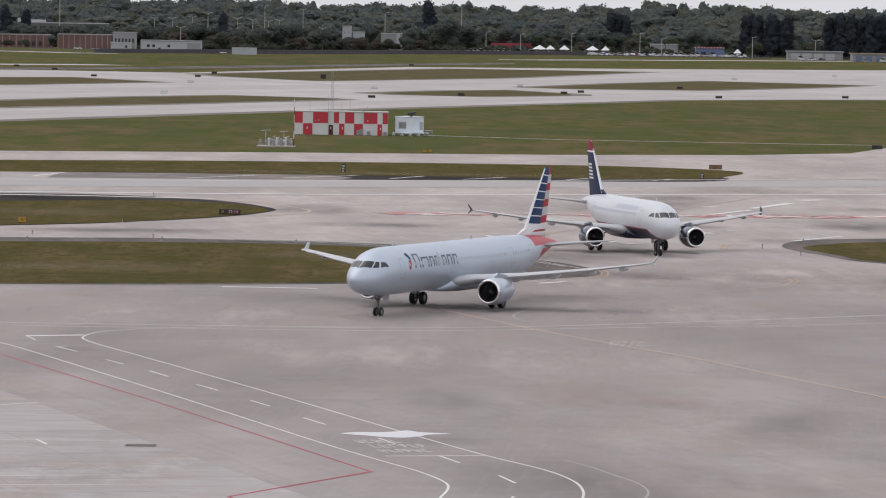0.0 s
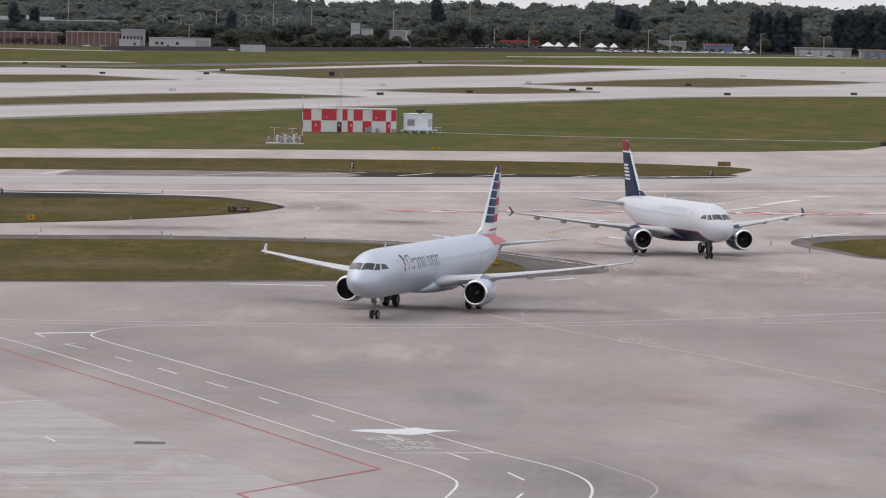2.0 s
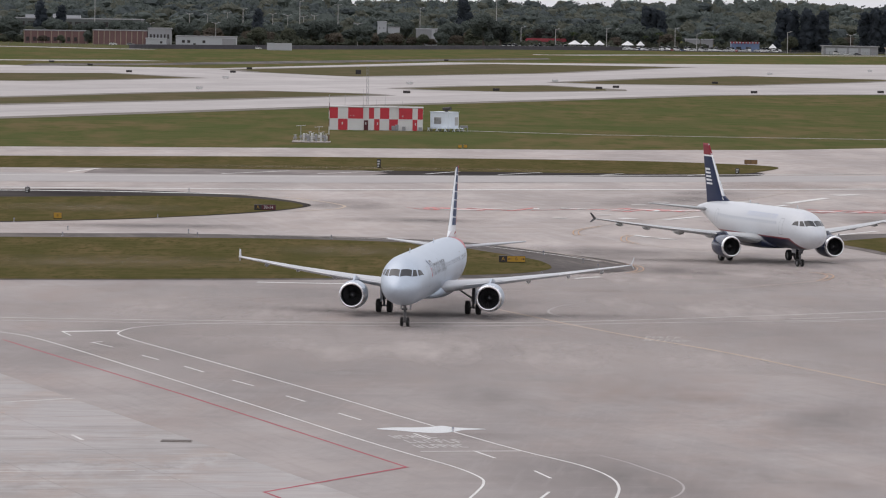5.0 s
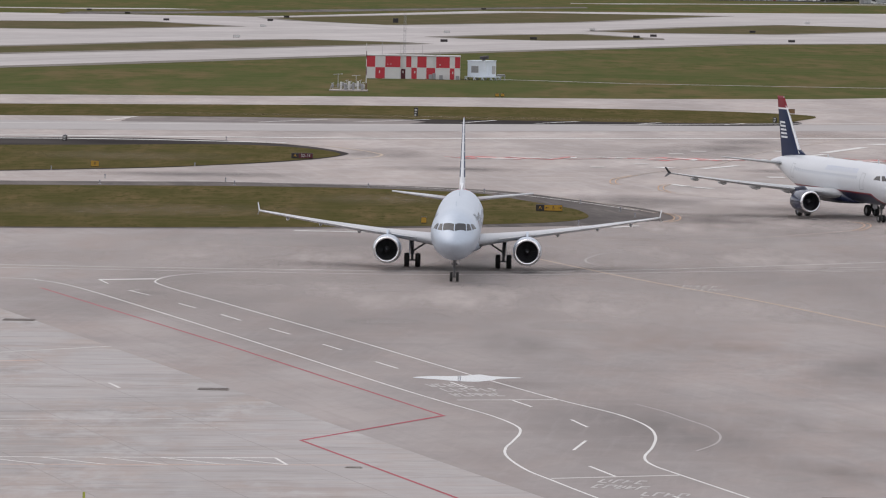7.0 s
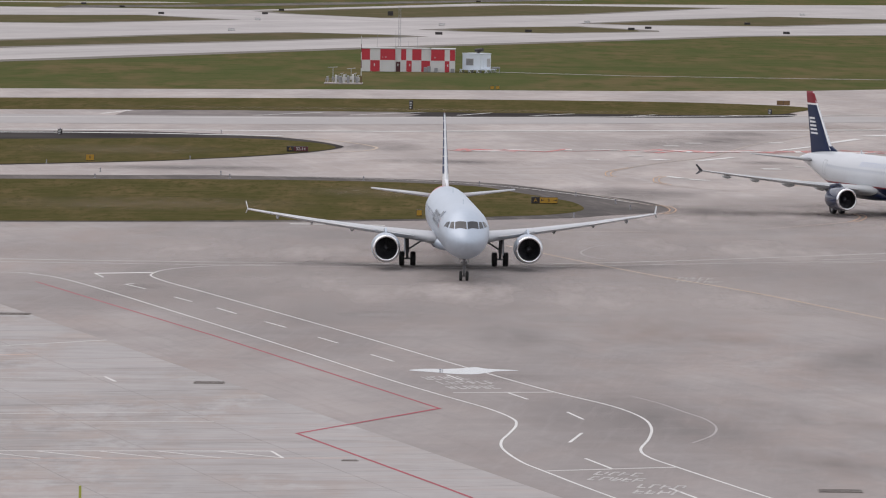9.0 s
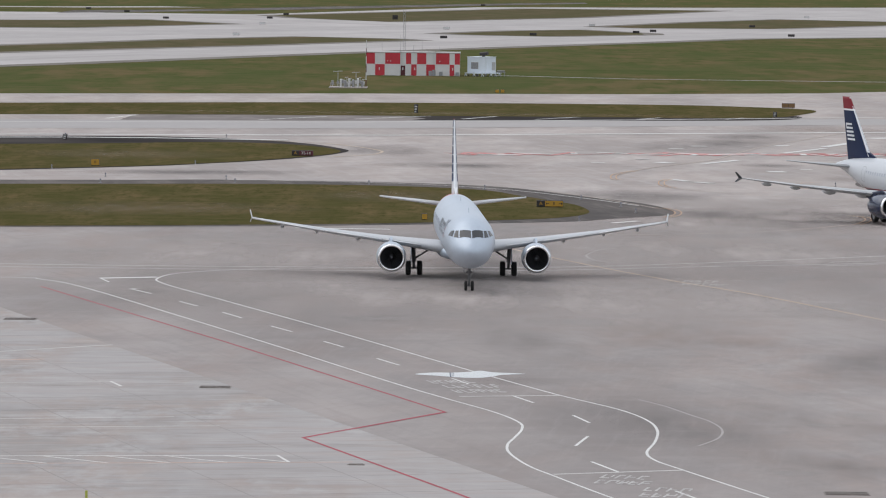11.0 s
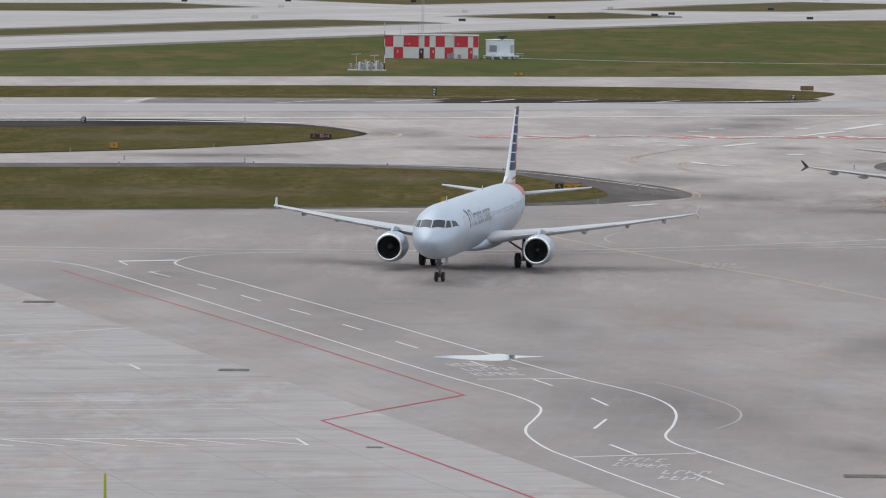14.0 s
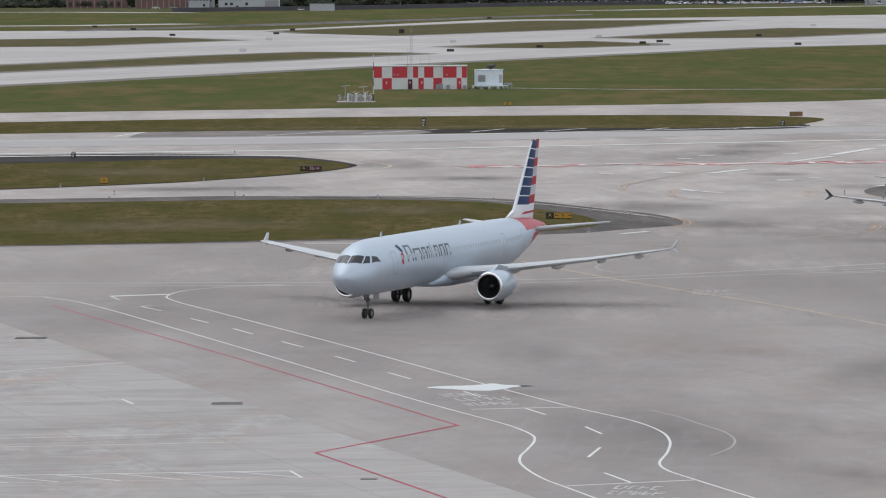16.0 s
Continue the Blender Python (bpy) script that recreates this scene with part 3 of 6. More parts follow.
    # windscreen: six panes, symmetric
    for s in (1, -1):
        for c in (((0.04, 4.27), (0.90, 4.27), (0.86, 4.77), (0.04, 4.79)), ((0.98, 4.27), (1.33, 4.28), (1.16, 4.75), (0.94, 4.77)), ((1.42, 4.29), (1.70, 4.33), (1.46, 4.70), (1.25, 4.75))):
            part("windscreen_pane", body.patch([(d, s * a) for d, a in (body.meet(*q) for q in c)], 0.014, 4, 4), DARK, plane, "dark cockpit window", True)
    # cabin windows, doors
    pane = bmesh.new()
    vs = [pane.verts.new((0.115 * math.copysign(abs(math.cos(a)) ** 0.6, math.cos(a)), 0, 0.17 * math.copysign(abs(math.sin(a)) ** 0.6, math.sin(a)))) for a in (2 * math.pi * i / 10 for i in range(10))]
    top = bmesh.ops.extrude_face_region(pane, geom=[pane.faces.new(vs)])["geom"]
    for v in top:
        if isinstance(v, bmesh.types.BMVert):
            v.co.y += 0.03
    pane = mesh_of("cabin_window", pane, PORTHOLE)
    d = 7.3
    while d < length - 10.5:
        skip = any(abs(d - q) < 0.75 for q in (length * 0.36, length * 0.66) if length > 40)
        if not skip:
            for s in (1, -1):
                p = body.at(d, 73 * s, -0.012)
                part("cabin_window", pane, None, plane, at=Matrix.Translation(p) @ Matrix.Rotation(0 if s > 0 else math.pi, 4, "Z") @ Matrix.Rotation(radians(17), 4, "X"))
        d += 0.533
    SEAM = DOOR_SEAM
    doors = [(5.3, 0.86), (length - 10.2, 0.80)] + ([(length * 0.36, 0.72), (length * 0.66, 0.72)] if length > 40 else [])
    for d0, wd in doors:
        for s in (1, -1):
            for c in (((d0, 58), (d0 + 0.05, 58), (d0 + 0.05, 105), (d0, 105)), ((d0 + wd, 58), (d0 + wd + 0.05, 58), (d0 + wd + 0.05, 105), (d0 + wd, 105)), ((d0, 57), (d0 + wd + 0.05, 57), (d0 + wd + 0.05, 58.4), (d0, 58.4)), ((d0, 104), (d0 + wd + 0.05, 104), (d0 + wd + 0.05, 105.4), (d0, 105.4))):
                part("door_seam", body.patch([(q, a * s) for q, a in c], 0.012, 1, 4), SEAM, plane)
    # aerials
    for dd, h in ((length * 0.17, 0.38), (length * 0.55, 0.34)):
        p = body.at(dd, 0)
        bm = bmesh.new()
        vs = [bm.verts.new(q) for q in ((p.x, -0.02, p.z - 0.05), (p.x - 0.4, -0.02, p.z - 0.05), (p.x - 0.45, -0.02, p.z + h), (p.x - 0.25, -0.02, p.z + h))]
        for v in bmesh.ops.extrude_face_region(bm, geom=[bm.faces.new(vs)])["geom"]:
            if isinstance(v, bmesh.types.BMVert):
                v.co.y += 0.04
        part("blade_aerial", bm, body_mat, plane, "small blade aerial")
    return plane, body, fin, fin_rows, wheels


def fin_band(fin_rows, z0, z1, u0, u1, v0, v1, side, rake=0.0, out=0.012):
    """A painted band on the fin: heights z0 to z1, chord fractions u0 to u1 at its foot and v0 to v1 at its head."""
    bm = bmesh.new()
    zs, les, tes, ths = zip(*fin_rows)
    g = []
    for j in range(4):
        row = []
        for i in range(7):
            a, b = i / 6, j / 3
            u = (u0 + (u1 - u0) * a) * (1 - b) + (v0 + (v1 - v0) * a) * b
            z = z0 + (z1 - z0) * b + rake * (u - 0.5)
            le, te, th = (float(np.interp(z, zs, q)) for q in (les, tes, ths))
            h = th * (le - te) * 5 * (0.2969 * math.sqrt(u) - 0.126 * u - 0.3516 * u * u + 0.2843 * u ** 3 - 0.1036 * u ** 4)
            row.append(bm.verts.new((le - u * (le - te), side * (h + out), z)))
        g.append(row)
    for j in range(3):
        for i in range(6):
            bm.faces.new((g[j][i], g[j][i + 1], g[j + 1][i + 1], g[j + 1][i]))
    return bm


PORTHOLE = mat("cabin_window_glass", (0.40, 0.43, 0.48), 0.3, 0, 0.2, 2, 10)
GEAR = mat("oily_gear_steel", (0.13, 0.13, 0.135), 0.5, 0.3, 0.2, 2, 20)
DOOR_SEAM = mat("door_outline", (0.30, 0.32, 0.34), 0.5, 0, 0.1, 2, 10)
SILVER = (0.455, 0.512, 0.585)
SILVER_BODY = paint("silver_body_paint", SILVER, [
    ((((1, 0.0, 0), -60, -14.0), ((0, 1, 0), 4.85, 9.0)), (0.44, 0.05, 0.065)),
    ((((1, 0.0, 0), -60, -15.6), ((0.6, 1, 0), -12.5, -5.2), ((0, 1, 0), 0, 4.55)), (0.40, 0.05, 0.065))], metal=0.45, rough=0.40)
SLAT_METAL = mat("bare_slat_metal", (0.66, 0.66, 0.67), 0.35, 0.5, 0.06, 0.4, 6)
SILVER_WING = mat("grey_wing_paint", (0.47, 0.48, 0.50), 0.4, 0, 0.06, 0.4, 6)
SILVER_COWL = mat("silver_cowl_paint", SILVER, 0.3, 0.55, 0.08, 0.8, 6)
WHITE_FIN = mat("white_fin_paint", (0.70, 0.72, 0.74), 0.35, 0, 0.05, 0.5, 6)
TAIL_BLUE = mat("tail_blue_paint", (0.006, 0.030, 0.105), 0.4, 0, 0.1, 0.5, 6, spec=0.15)
TAIL_RED = mat("tail_red_paint", (0.36, 0.020, 0.034), 0.4, 0, 0.1, 0.5, 6, spec=0.15)
TITLE_GREY = mat("grey_title_paint", (0.075, 0.09, 0.115), 0.4, 0, 0.08, 1, 8)

stripe_liner, ab, afin, afr, a_wheels = airliner(
    "striped_tail_airliner", 16.9, 44.51, 2.67, SILVER_BODY, SILVER_WING, SILVER_COWL, WHITE_FIN, 4.26, 5.25, SILVER_WING, True,
    "silver-grey twin-jet airliner with blue, white and red striped tail")
for s in (1, -1):
    part("red_stripe", fin_band(afr, 5.98, 6.16, 0.30, 0.99, 0.42, 0.99, s), TAIL_RED, afin, "red tail stripe")
    for k in range(7):
        z0 = 6.70 + k * 0.735
        part("blue_stripe", fin_band(afr, z0, z0 + 0.65, 0.055, 0.62, 0.055, 0.62, s, -0.22), TAIL_BLUE, afin, "dark blue tail stripe")
        if k % 2 == 0:
            part("red_stripe", fin_band(afr, z0, z0 + 0.70, 0.62, 0.995, 0.62, 0.995, s, 0.12), TAIL_RED, afin, "red tail stripe")
        else:
            part("pale_stripe", fin_band(afr, z0, z0 + 0.70, 0.62, 0.995, 0.62, 0.995, s, 0.12), SILVER_WING, afin, "pale grey tail stripe")
# airline title as plain bars, and the slanted emblem before it
for s in (1, -1):
    x0 = 8.3
    for w, a0, a1 in ((1.25, 47, 84), (1.5, 58, 84), (0.90, 58, 84), (0.62, 58, 84), (0.32, 50, 84), (0.85, 58, 84), (0.95, 58, 84), (0.95, 58, 84)):
        k = min(0.28, w * 0.24)
        part("title_bar", ab.patch([(x0, s * a0), (x0 + k, s * a0), (x0 + k, s * a1), (x0, s * a1)], 0.012, 1, 6), TITLE_GREY, stripe_liner, "dark grey bar of the airline title")
        if w > 0.4:
            part("title_bar", ab.patch([(x0 + w - k * 0.9, s * a0), (x0 + w, s * a0), (x0 + w, s * a1), (x0 + w - k * 0.9, s * a1)], 0.012, 1, 6), TITLE_GREY, stripe_liner, "dark grey bar of the airline title")
            part("title_bar", ab.patch([(x0 + k, s * a0), (x0 + w - k, s * a0), (x0 + w - k, s * (a0 + 5)), (x0 + k, s * (a0 + 5))], 0.012, 2, 2), TITLE_GREY, stripe_liner, "dark grey bar of the airline title")
        x0 += w + 0.27
    part("emblem_blue", ab.patch([(6.95, s * 46), (7.5, s * 42), (7.85, s * 60), (7.5, s * 63)], 0.012, 3, 5), TAIL_BLUE, stripe_liner, "slanted blue half of the emblem")
    part("emblem_red", ab.patch([(7.2, s * 65), (7.75, s * 62), (7.4, s * 88), (7.05, s * 84)], 0.012, 3, 5), TAIL_RED, stripe_liner, "slanted red half of the emblem")

NAVY = (0.007, 0.012, 0.038)
WHITE_BODY = paint("white_and_navy_body_paint", (0.55, 0.57, 0.60), [
    ((((0, 1, 0.0), -1, 2.95), ((1, 1.6, 0), -40, 16.9)), (0.22, 0.012, 0.025)),
    ((((0, 1, 0.0), -1, 2.80), ((1, 1.6, 0), -40, 16.4)), NAVY)], rough=0.28)
NAVY_COWL = mat("navy_cowl_paint", (0.012, 0.022, 0.058), 0.25, 0, 0.1, 0.5, 6, 0, 0, 0.4)
NAVY_FIN = paint("navy_fin_paint", (0.007, 0.017, 0.058), [((((0, 1, 0), 10.55, 12),), (0.20, 0.012, 0.022)), ((((0, 1, 0), 10.38, 10.55),), (0.75, 0.75, 0.76))], spec=0.15)
GREY_WING = mat("pale_grey_wing_paint", (0.42, 0.43, 0.44), 0.4, 0, 0.06, 0.4, 6)
TITLE_BLUE = mat("pale_blue_title_paint", (0.40, 0.45, 0.56), 0.4, 0, 0.08, 1, 8)
DARK_FENCE = mat("dark_fence_paint", (0.012, 0.014, 0.02), 0.5, 0, 0.1, 0.5, 6)
flag_liner, ub, ufin, ufr, u_wheels = airliner(
    "navy_tail_airliner", 11.04, 33.84, -2.13, WHITE_BODY, GREY_WING, NAVY_COWL, NAVY_FIN, 4.16, 5.28, DARK_FENCE, False,
    "white airliner with navy belly, navy tail and dark engines")
for s in (1, -1):
    part("fin_edge", fin_band(ufr, 5.9, 11.7, 0.0, 0.05, 0.0, 0.07, s), WHITE_FIN, ufin, "white leading edge of the fin")
    for k in range(5):
        part("fin_bar", fin_band(ufr, 7.40 + k * 0.38, 7.60 + k * 0.38, 0.44, 0.9, 0.44, 0.9, s), WHITE_FIN, ufin, "white bar of the tail emblem")
    part("fin_bar", fin_band(ufr, 8.78, 9.12, 0.84, 0.9, 0.84, 0.9, s), WHITE_FIN, ufin, "white bar of the tail emblem")
    x0 = 7.6
    for w in (0.62, 0.6, 0.0, 0.7, 0.25, 0.66, 0.9, 0.7, 0.62, 0.55):
        if w:
            k = min(0.16, w)
            part("title_bar", ub.patch([(x0, s * 46), (x0 + k, s * 46), (x0 + k, s * 62), (x0, s * 62)], 0.012, 1, 4), TITLE_BLUE, flag_liner, "pale blue bar of the airline title")
            if w > 0.3:
                part("title_bar", ub.patch([(x0 + w - k, s * 46), (x0 + w, s * 46), (x0 + w, s * 62), (x0 + w - k, s * 62)], 0.012, 1, 4), TITLE_BLUE, flag_liner, "pale blue bar of the airline title")
                part("title_bar", ub.patch([(x0 + k, s * 46), (x0 + w - k, s * 46), (x0 + w - k, s * 49), (x0 + k, s * 49)], 0.012, 1, 1), TITLE_BLUE, flag_liner, "pale blue bar of the airline title")
        x0 += w + 0.26


# ---------------------------------------------------------------- markings on the ground
def painted(name, bm, material, label, category="marking"):
    return ground(name, bm, material, label, category)


FAINT = mat("nearly_gone_white_marking", (0.38, 0.355, 0.34), 0.8, 0, 0.2, 0.2, 3)
THIN = mat("faded_white_marking", (0.47, 0.45, 0.43), 0.8, 0, 0.2, 0.2, 3)
LEAD_Y = mat("pale_orange_marking", (0.47, 0.365, 0.275), 0.75, 0, 0.18, 0.3, 3)
LEAD_FAINT = mat("nearly_gone_yellow_marking", (0.43, 0.355, 0.30), 0.8, 0, 0.2, 0.3, 3)
STRONG_Y = mat("orange_marking", (0.50, 0.315, 0.19), 0.75, 0, 0.2, 0.4, 3)
LANE_L = curve_through([(-60, 374), (-35.2, 370.2), (-31.5, 368.1), (-27.8, 360.6), (-19.9, 336.8), (-10.7, 308.1), (-3.1, 283.8), (0.4, 273.4), (2.9, 266.3), (4.25, 260.7), (4.4, 257), (3.95, 252.5), (3.5, 248.6), (3.55, 244.4), (4.4, 238.6), (5.6, 234), (8.4, 224.1), (14, 206)])
LANE_R = curve_through([(0.4, 386.3), (-13.4, 383.7), (-20.6, 377.8), (-22.5, 371), (-21.6, 364.5), (-16.4, 348.7), (-7.4, 321.3), (0.4, 296.6), (3.8, 286), (7, 276.5), (10.1, 268.5), (11.5, 262.3), (11.8, 256.7), (11.4, 250.8), (10.75, 245.5), (11, 241.8), (12.2, 237.4), (16, 224.7), (20, 212)])
painted("lane_line_1", ribbon(LANE_L, 0.15, 0.040), LINE_W, "white edge line of the vehicle service lane")
painted("lane_line_2", ribbon(LANE_R, 0.155, 0.040), LINE_W, "white edge line of the vehicle service lane")
painted("red_line", ribbon([(-30.8, 360.2), (-14.6, 312.1), (0.2, 265.7)], 0.19, 0.040), LINE_R, "red safety line along the apron")
painted("red_line_2", ribbon([(0.25, 265.8), (-7.4, 250.8)], 0.27, 0.049), LINE_R, "red safety line turning back")
painted("red_line_3", ribbon([(-7.45, 250.9), (0.3, 227.2), (7, 206)], 0.19, 0.052), LINE_R, "red safety line along the stands")
painted("lane_bar_1", ribbon([(-27, 370), (-22.6, 372)], 0.9, 0.044), LINE_W, "white bar across the lane's mouth")
painted("lane_bar_2", ribbon([(-27, 370), (-26, 365.7)], 0.15, 0.048), LINE_W, "short white tick at the lane's mouth")
painted("lane_tick", ribbon([(-23.96, 358.4), (-23.18, 359.8)], 0.17, 0.048), LINE_W, "short white tick at the first lane dash")
painted("lane_bar_3", ribbon([(1.0, 275.2), (7.0, 276.5)], 0.4, 0.044), THIN, "white stop bar across the lane")
painted("lane_bar_4", ribbon([(5.6, 234.6), (12.2, 237.2)], 0.35, 0.044), THIN, "white stop bar across the lane")
for a, b in (((-23.8, 358.7), (-22, 354.2)), ((-19.4, 346.6), (-17.9, 342.4)), ((-15.8, 336.8), (-14.2, 331.8)), ((-11.9, 325.1), (-10.3, 320.5)), ((-7.9, 312.8), (-6.5, 308.5)), ((-4.2, 300.2), (-2.7, 295.5)), ((0.6, 286.8), (1.6, 283.2)), ((4.1, 276.2), (5.3, 271.9)), ((7.4, 264.8), (8.2, 260.7)), ((7.1, 248.4), (7.9, 253.4)), ((7.7, 240.7), (8.9, 236.1)), ((11.4, 228), (12.6, 223.6))):
    painted("lane_dash", ribbon([a, b], 0.17, 0.040), LINE_W, "white dash in the middle of the lane", "lane dash")["group"] = "lane dashes"


def stencil(name, x, y, turn, rows, width, gap, z, material, label):
    """Worn lettering that nobody can read, as rows of uneven bars."""
    rng, bm = random.Random(len(name) + int(x)), bmesh.new()
    c, q = math.cos(radians(turn)), math.sin(radians(turn))
    for r in range(rows):
        u = 0.2 * (r % 2)
        while u < width * (0.78 + 0.22 * (r % 2)):
            w = rng.uniform(0.22, 0.40)
            bars = [(0, 0, 0.13, gap * 0.66)]
            bars += [(w * 0.62, gap * 0.28 * v, w * 0.9, gap * 0.13) for v in rng.sample((-1, 0, 1), rng.choice((1, 2)))]
            if rng.random() < 0.35:
                bars.append((w * 1.1, gap * 0.1, 0.11, gap * 0.4))
            for du, dv, ww, hh in bars:
                z += 0.00004
                bm.faces.new([bm.verts.new((x + c * p - q * k, y + q * p + c * k, z)) for p, k in ((u + du + a * ww / 2, dv - r * gap + b * hh / 2) for a, b in ((-1, -1), (1, -1), (1, 1), (-1, 1)))])
            u += w + rng.uniform(0.2, 0.34)
    return painted(name, bm, material, label)


TEXT = mat("worn_stencil_paint", (0.43, 0.41, 0.395), 0.8, 0, 0.3, 0.8, 5)
stencil("lane_stencil", -0.7, 284.2, 14, 3, 3.6, 3.0, 0.047, TEXT, "worn white stencilled words on the lane")
stencil("lane_stencil_2", 8.1, 234.0, -14, 2, 2.9, 2.4, 0.047, TEXT, "worn white stencilled words on the lane")
stencil("lane_stencil_3", 10.0, 228.6, -12, 2, 2.5, 2.4, 0.047, TEXT, "worn white stencilled words on the lane")
stencil("apron_stencil", 19.2, 374.4, -8, 2, 3.6, 3.4, 0.05, FAINT, "worn white stencilled marking on the apron")
painted("taxi_edge_1", ribbon(curve_through([(-60, 385.6), (-36.6, 385.3), (-22.7, 385.1), (0.4, 387), (14.5, 391.8), (37.7, 408.2), (60, 426)]), 0.42, 0.048), THIN, "faded white curving line across the apron")
painted("taxi_edge_2", ribbon(curve_through([(-60, 381.6), (-36.3, 381.9), (0.4, 382.9), (21.6, 392), (36.7, 399), (60, 413)]), 0.3, 0.044), THIN, "faded white curving line across the apron")
painted("yellow_lead_line", ribbon(curve_through([(6, 412), (10, 399), (13.9, 386.8), (18.4, 374.2), (24.2, 359.6), (31.2, 337.8), (40, 310)]), 0.28, 0.052), LEAD_Y, "worn yellow taxi lead-in line")
YELLOW_CURVES = ([(22.5, 562.5), (20.98, 557.5), (19.75, 552.3), (19.28, 547.3), (19.21, 541.2), (19.7, 539.0)], [(25.6, 543), (24.6, 538.0), (24.25, 533.5), (24.19, 527.8), (25.15, 522.2)],
                 [(42.4, 538.5), (41.01, 537.4), (39.9, 535.5), (39.27, 529.6), (39.27, 525.1), (40.4, 523.4)], [(21.6, 481.2), (22.67, 479.0), (23.12, 475.6), (23.16, 472.0), (22.68, 467.8), (21.6, 464)],
                 [(40.3, 470.6), (41.2, 469.4), (41.6, 467.2), (41.49, 463.6), (40.49, 458.4), (39.6, 455.4)])
for k, pts in enumerate(YELLOW_CURVES):
    for off in (0.0, 0.62):
        painted("yellow_curve", ribbon([(x + off, y) for x, y in curve_through(pts)], 0.13, 0.075 + 0.002 * k), STRONG_Y, "worn double yellow taxi curve", "marking")
for pts in ([(40.1, 456.6), (35.3, 449.0), (30.0, 442.3), (20, 436), (8, 433)], [(25.15, 522.2), (30, 514), (38, 505), (47, 498)], [(22.5, 562.5), (27.7, 578.2), (33.9, 594.5), (38.4, 616.1), (43.2, 638.4), (50.1, 660.9), (57.4, 685.1), (70, 715)], [(21.6, 481), (16, 500), (10, 516)]):
    painted("faint_yellow_line", ribbon(curve_through(pts), 0.22, 0.056), LEAD_FAINT, "faint worn yellow taxi line", "marking")
for a, b, w in (((44.9, 641.2), (46.9, 641.5), 2.4), ((44.27, 616.9), (51.1, 633.8), 1.0), ((51.39, 638.6), (58.66, 659.6), 1.4), ((60.5, 669.8), (64.5, 673.5), 2.6), ((26.3, 584.6), (28.1, 585.9), 2.4), ((32.0, 583.5), (36.89, 594.2), 1.1), ((38.7, 564.3), (40.8, 564.6), 2.4), ((26.12, 542.7), (27.79, 538.1), 1.0), ((28.3, 536.6), (30.45, 533.9), 1.1), ((-13.9, 439.4), (-5, 439.0), 0.9), ((16.2, 453.6), (18.85, 457.3), 0.7), ((49, 548), (56, 562), 0.7)):
    painted("white_bar", ribbon([a, b], w, 0.058), LINE_W, "broad white painted bar on the taxiway")
for a, b, w in (((43.1, 570.8), (44.6, 571.0), 2.0), ((18.1, 583.1), (19.8, 583.3), 2.0), ((29.8, 626.7), (31.8, 626.9), 2.2), ((33.2, 636.1), (35.3, 636.4), 2.2), ((23.9, 594.6), (25.8, 594.8), 2.0)):
    painted("faded_bar", ribbon([a, b], w, 0.058), THIN, "faded white painted bar on the taxiway")
RED_WORN = blended("worn_red_marking", ((0.50, 0.085, 0.09), (0.42, 0.20, 0.18), (0.56, 0.42, 0.40)), (0.5, 0.8), 0.85, 0.0, (1, 1, 1), 0.06)
for k, (x0, x1, y0, y1, dense) in enumerate(((1.5, 10.5, 602.5, 606.0, 0.75), (11, 24.5, 606.5, 609.5, 0.16), (24.6, 38.5, 609.5, 612.5, 1.0), (40, 43.6, 613, 613.5, 0.5), (44, 51.5, 612.6, 614.6, 0.95), (51.6, 70, 614.7, 619.5, 0.85))):
    for colour, shift, word in ((RED_WORN, 0.0, "red"), (LINE_W, 0.3, "white")):
        bm = bmesh.new()
        rng = random.Random(7 * k + len(word))
        u = 0.0
        while u < 1:
            w = rng.uniform(0.35, 0.9)
            x, y = x0 + (x1 - x0) * u + shift, y0 + (y1 - y0) * u
            if rng.random() < dense * (1.0 if word == "red" else 0.45):
                tall = rng.uniform(5.5, 9.5) if word == "red" else rng.uniform(2.5, 5.0)
                off = rng.uniform(-2.2, 2.2)
                ribbon([(x, y + off), (x + w, y + off + rng.uniform(-1.2, 1.2))], tall, (0.058 if word == "red" else 0.063) + 0.0006 * rng.random(), bm)
            u += (w + rng.uniform(0.1, 0.45)) / (x1 - x0)
        painted("%s_stencil_%d" % (word, k + 1), bm, colour, "worn %s pieces of a hold-line stencil" % word)
for a, b in (((-51.3, 713), (-47.7, 729.7)), ((-28.3, 714.9), (-18.4, 732)), ((-13.9, 722), (-1.8, 740.4)), ((2.6, 727.7), (8.9, 743.2)), ((30, 735), (40, 757)), ((14, 730), (24, 748)), ((44, 740), (52, 756))):
    painted("shoulder_chevron", ribbon([a, b], 0.6, 0.062), LINE_W, "pale chevron stripe on the dark shoulder")
painted("taxi_line_1", ribbon([(-200, 612), (-51.5, 651.3), (-7.9, 661), (27.7, 676.9), (76.2, 698.7), (160, 735)], 2.0, 0.06), LINE_W, "continuous white taxiway edge line")
painted("taxi_line_2", ribbon([(-200, 655), (-55, 698), (-13.6, 710), (30, 733.5), (84, 766), (160, 812)], 1.6, 0.056), THIN, "faint white taxiway edge line")
painted("shoulder_line", ribbon([(-120, 622), (-50.7, 641.8), (-40, 642.6), (-21.5, 640)], 1.8, 0.064), LINE_W, "white line on the dark shoulder")
painted("shoulder_line_2", ribbon(curve_through([(-30, 531), (-6, 525.5), (6.2, 515), (14.5, 499), (20, 485)]), 0.35, 0.064), THIN, "pale line along the dark shoulder")
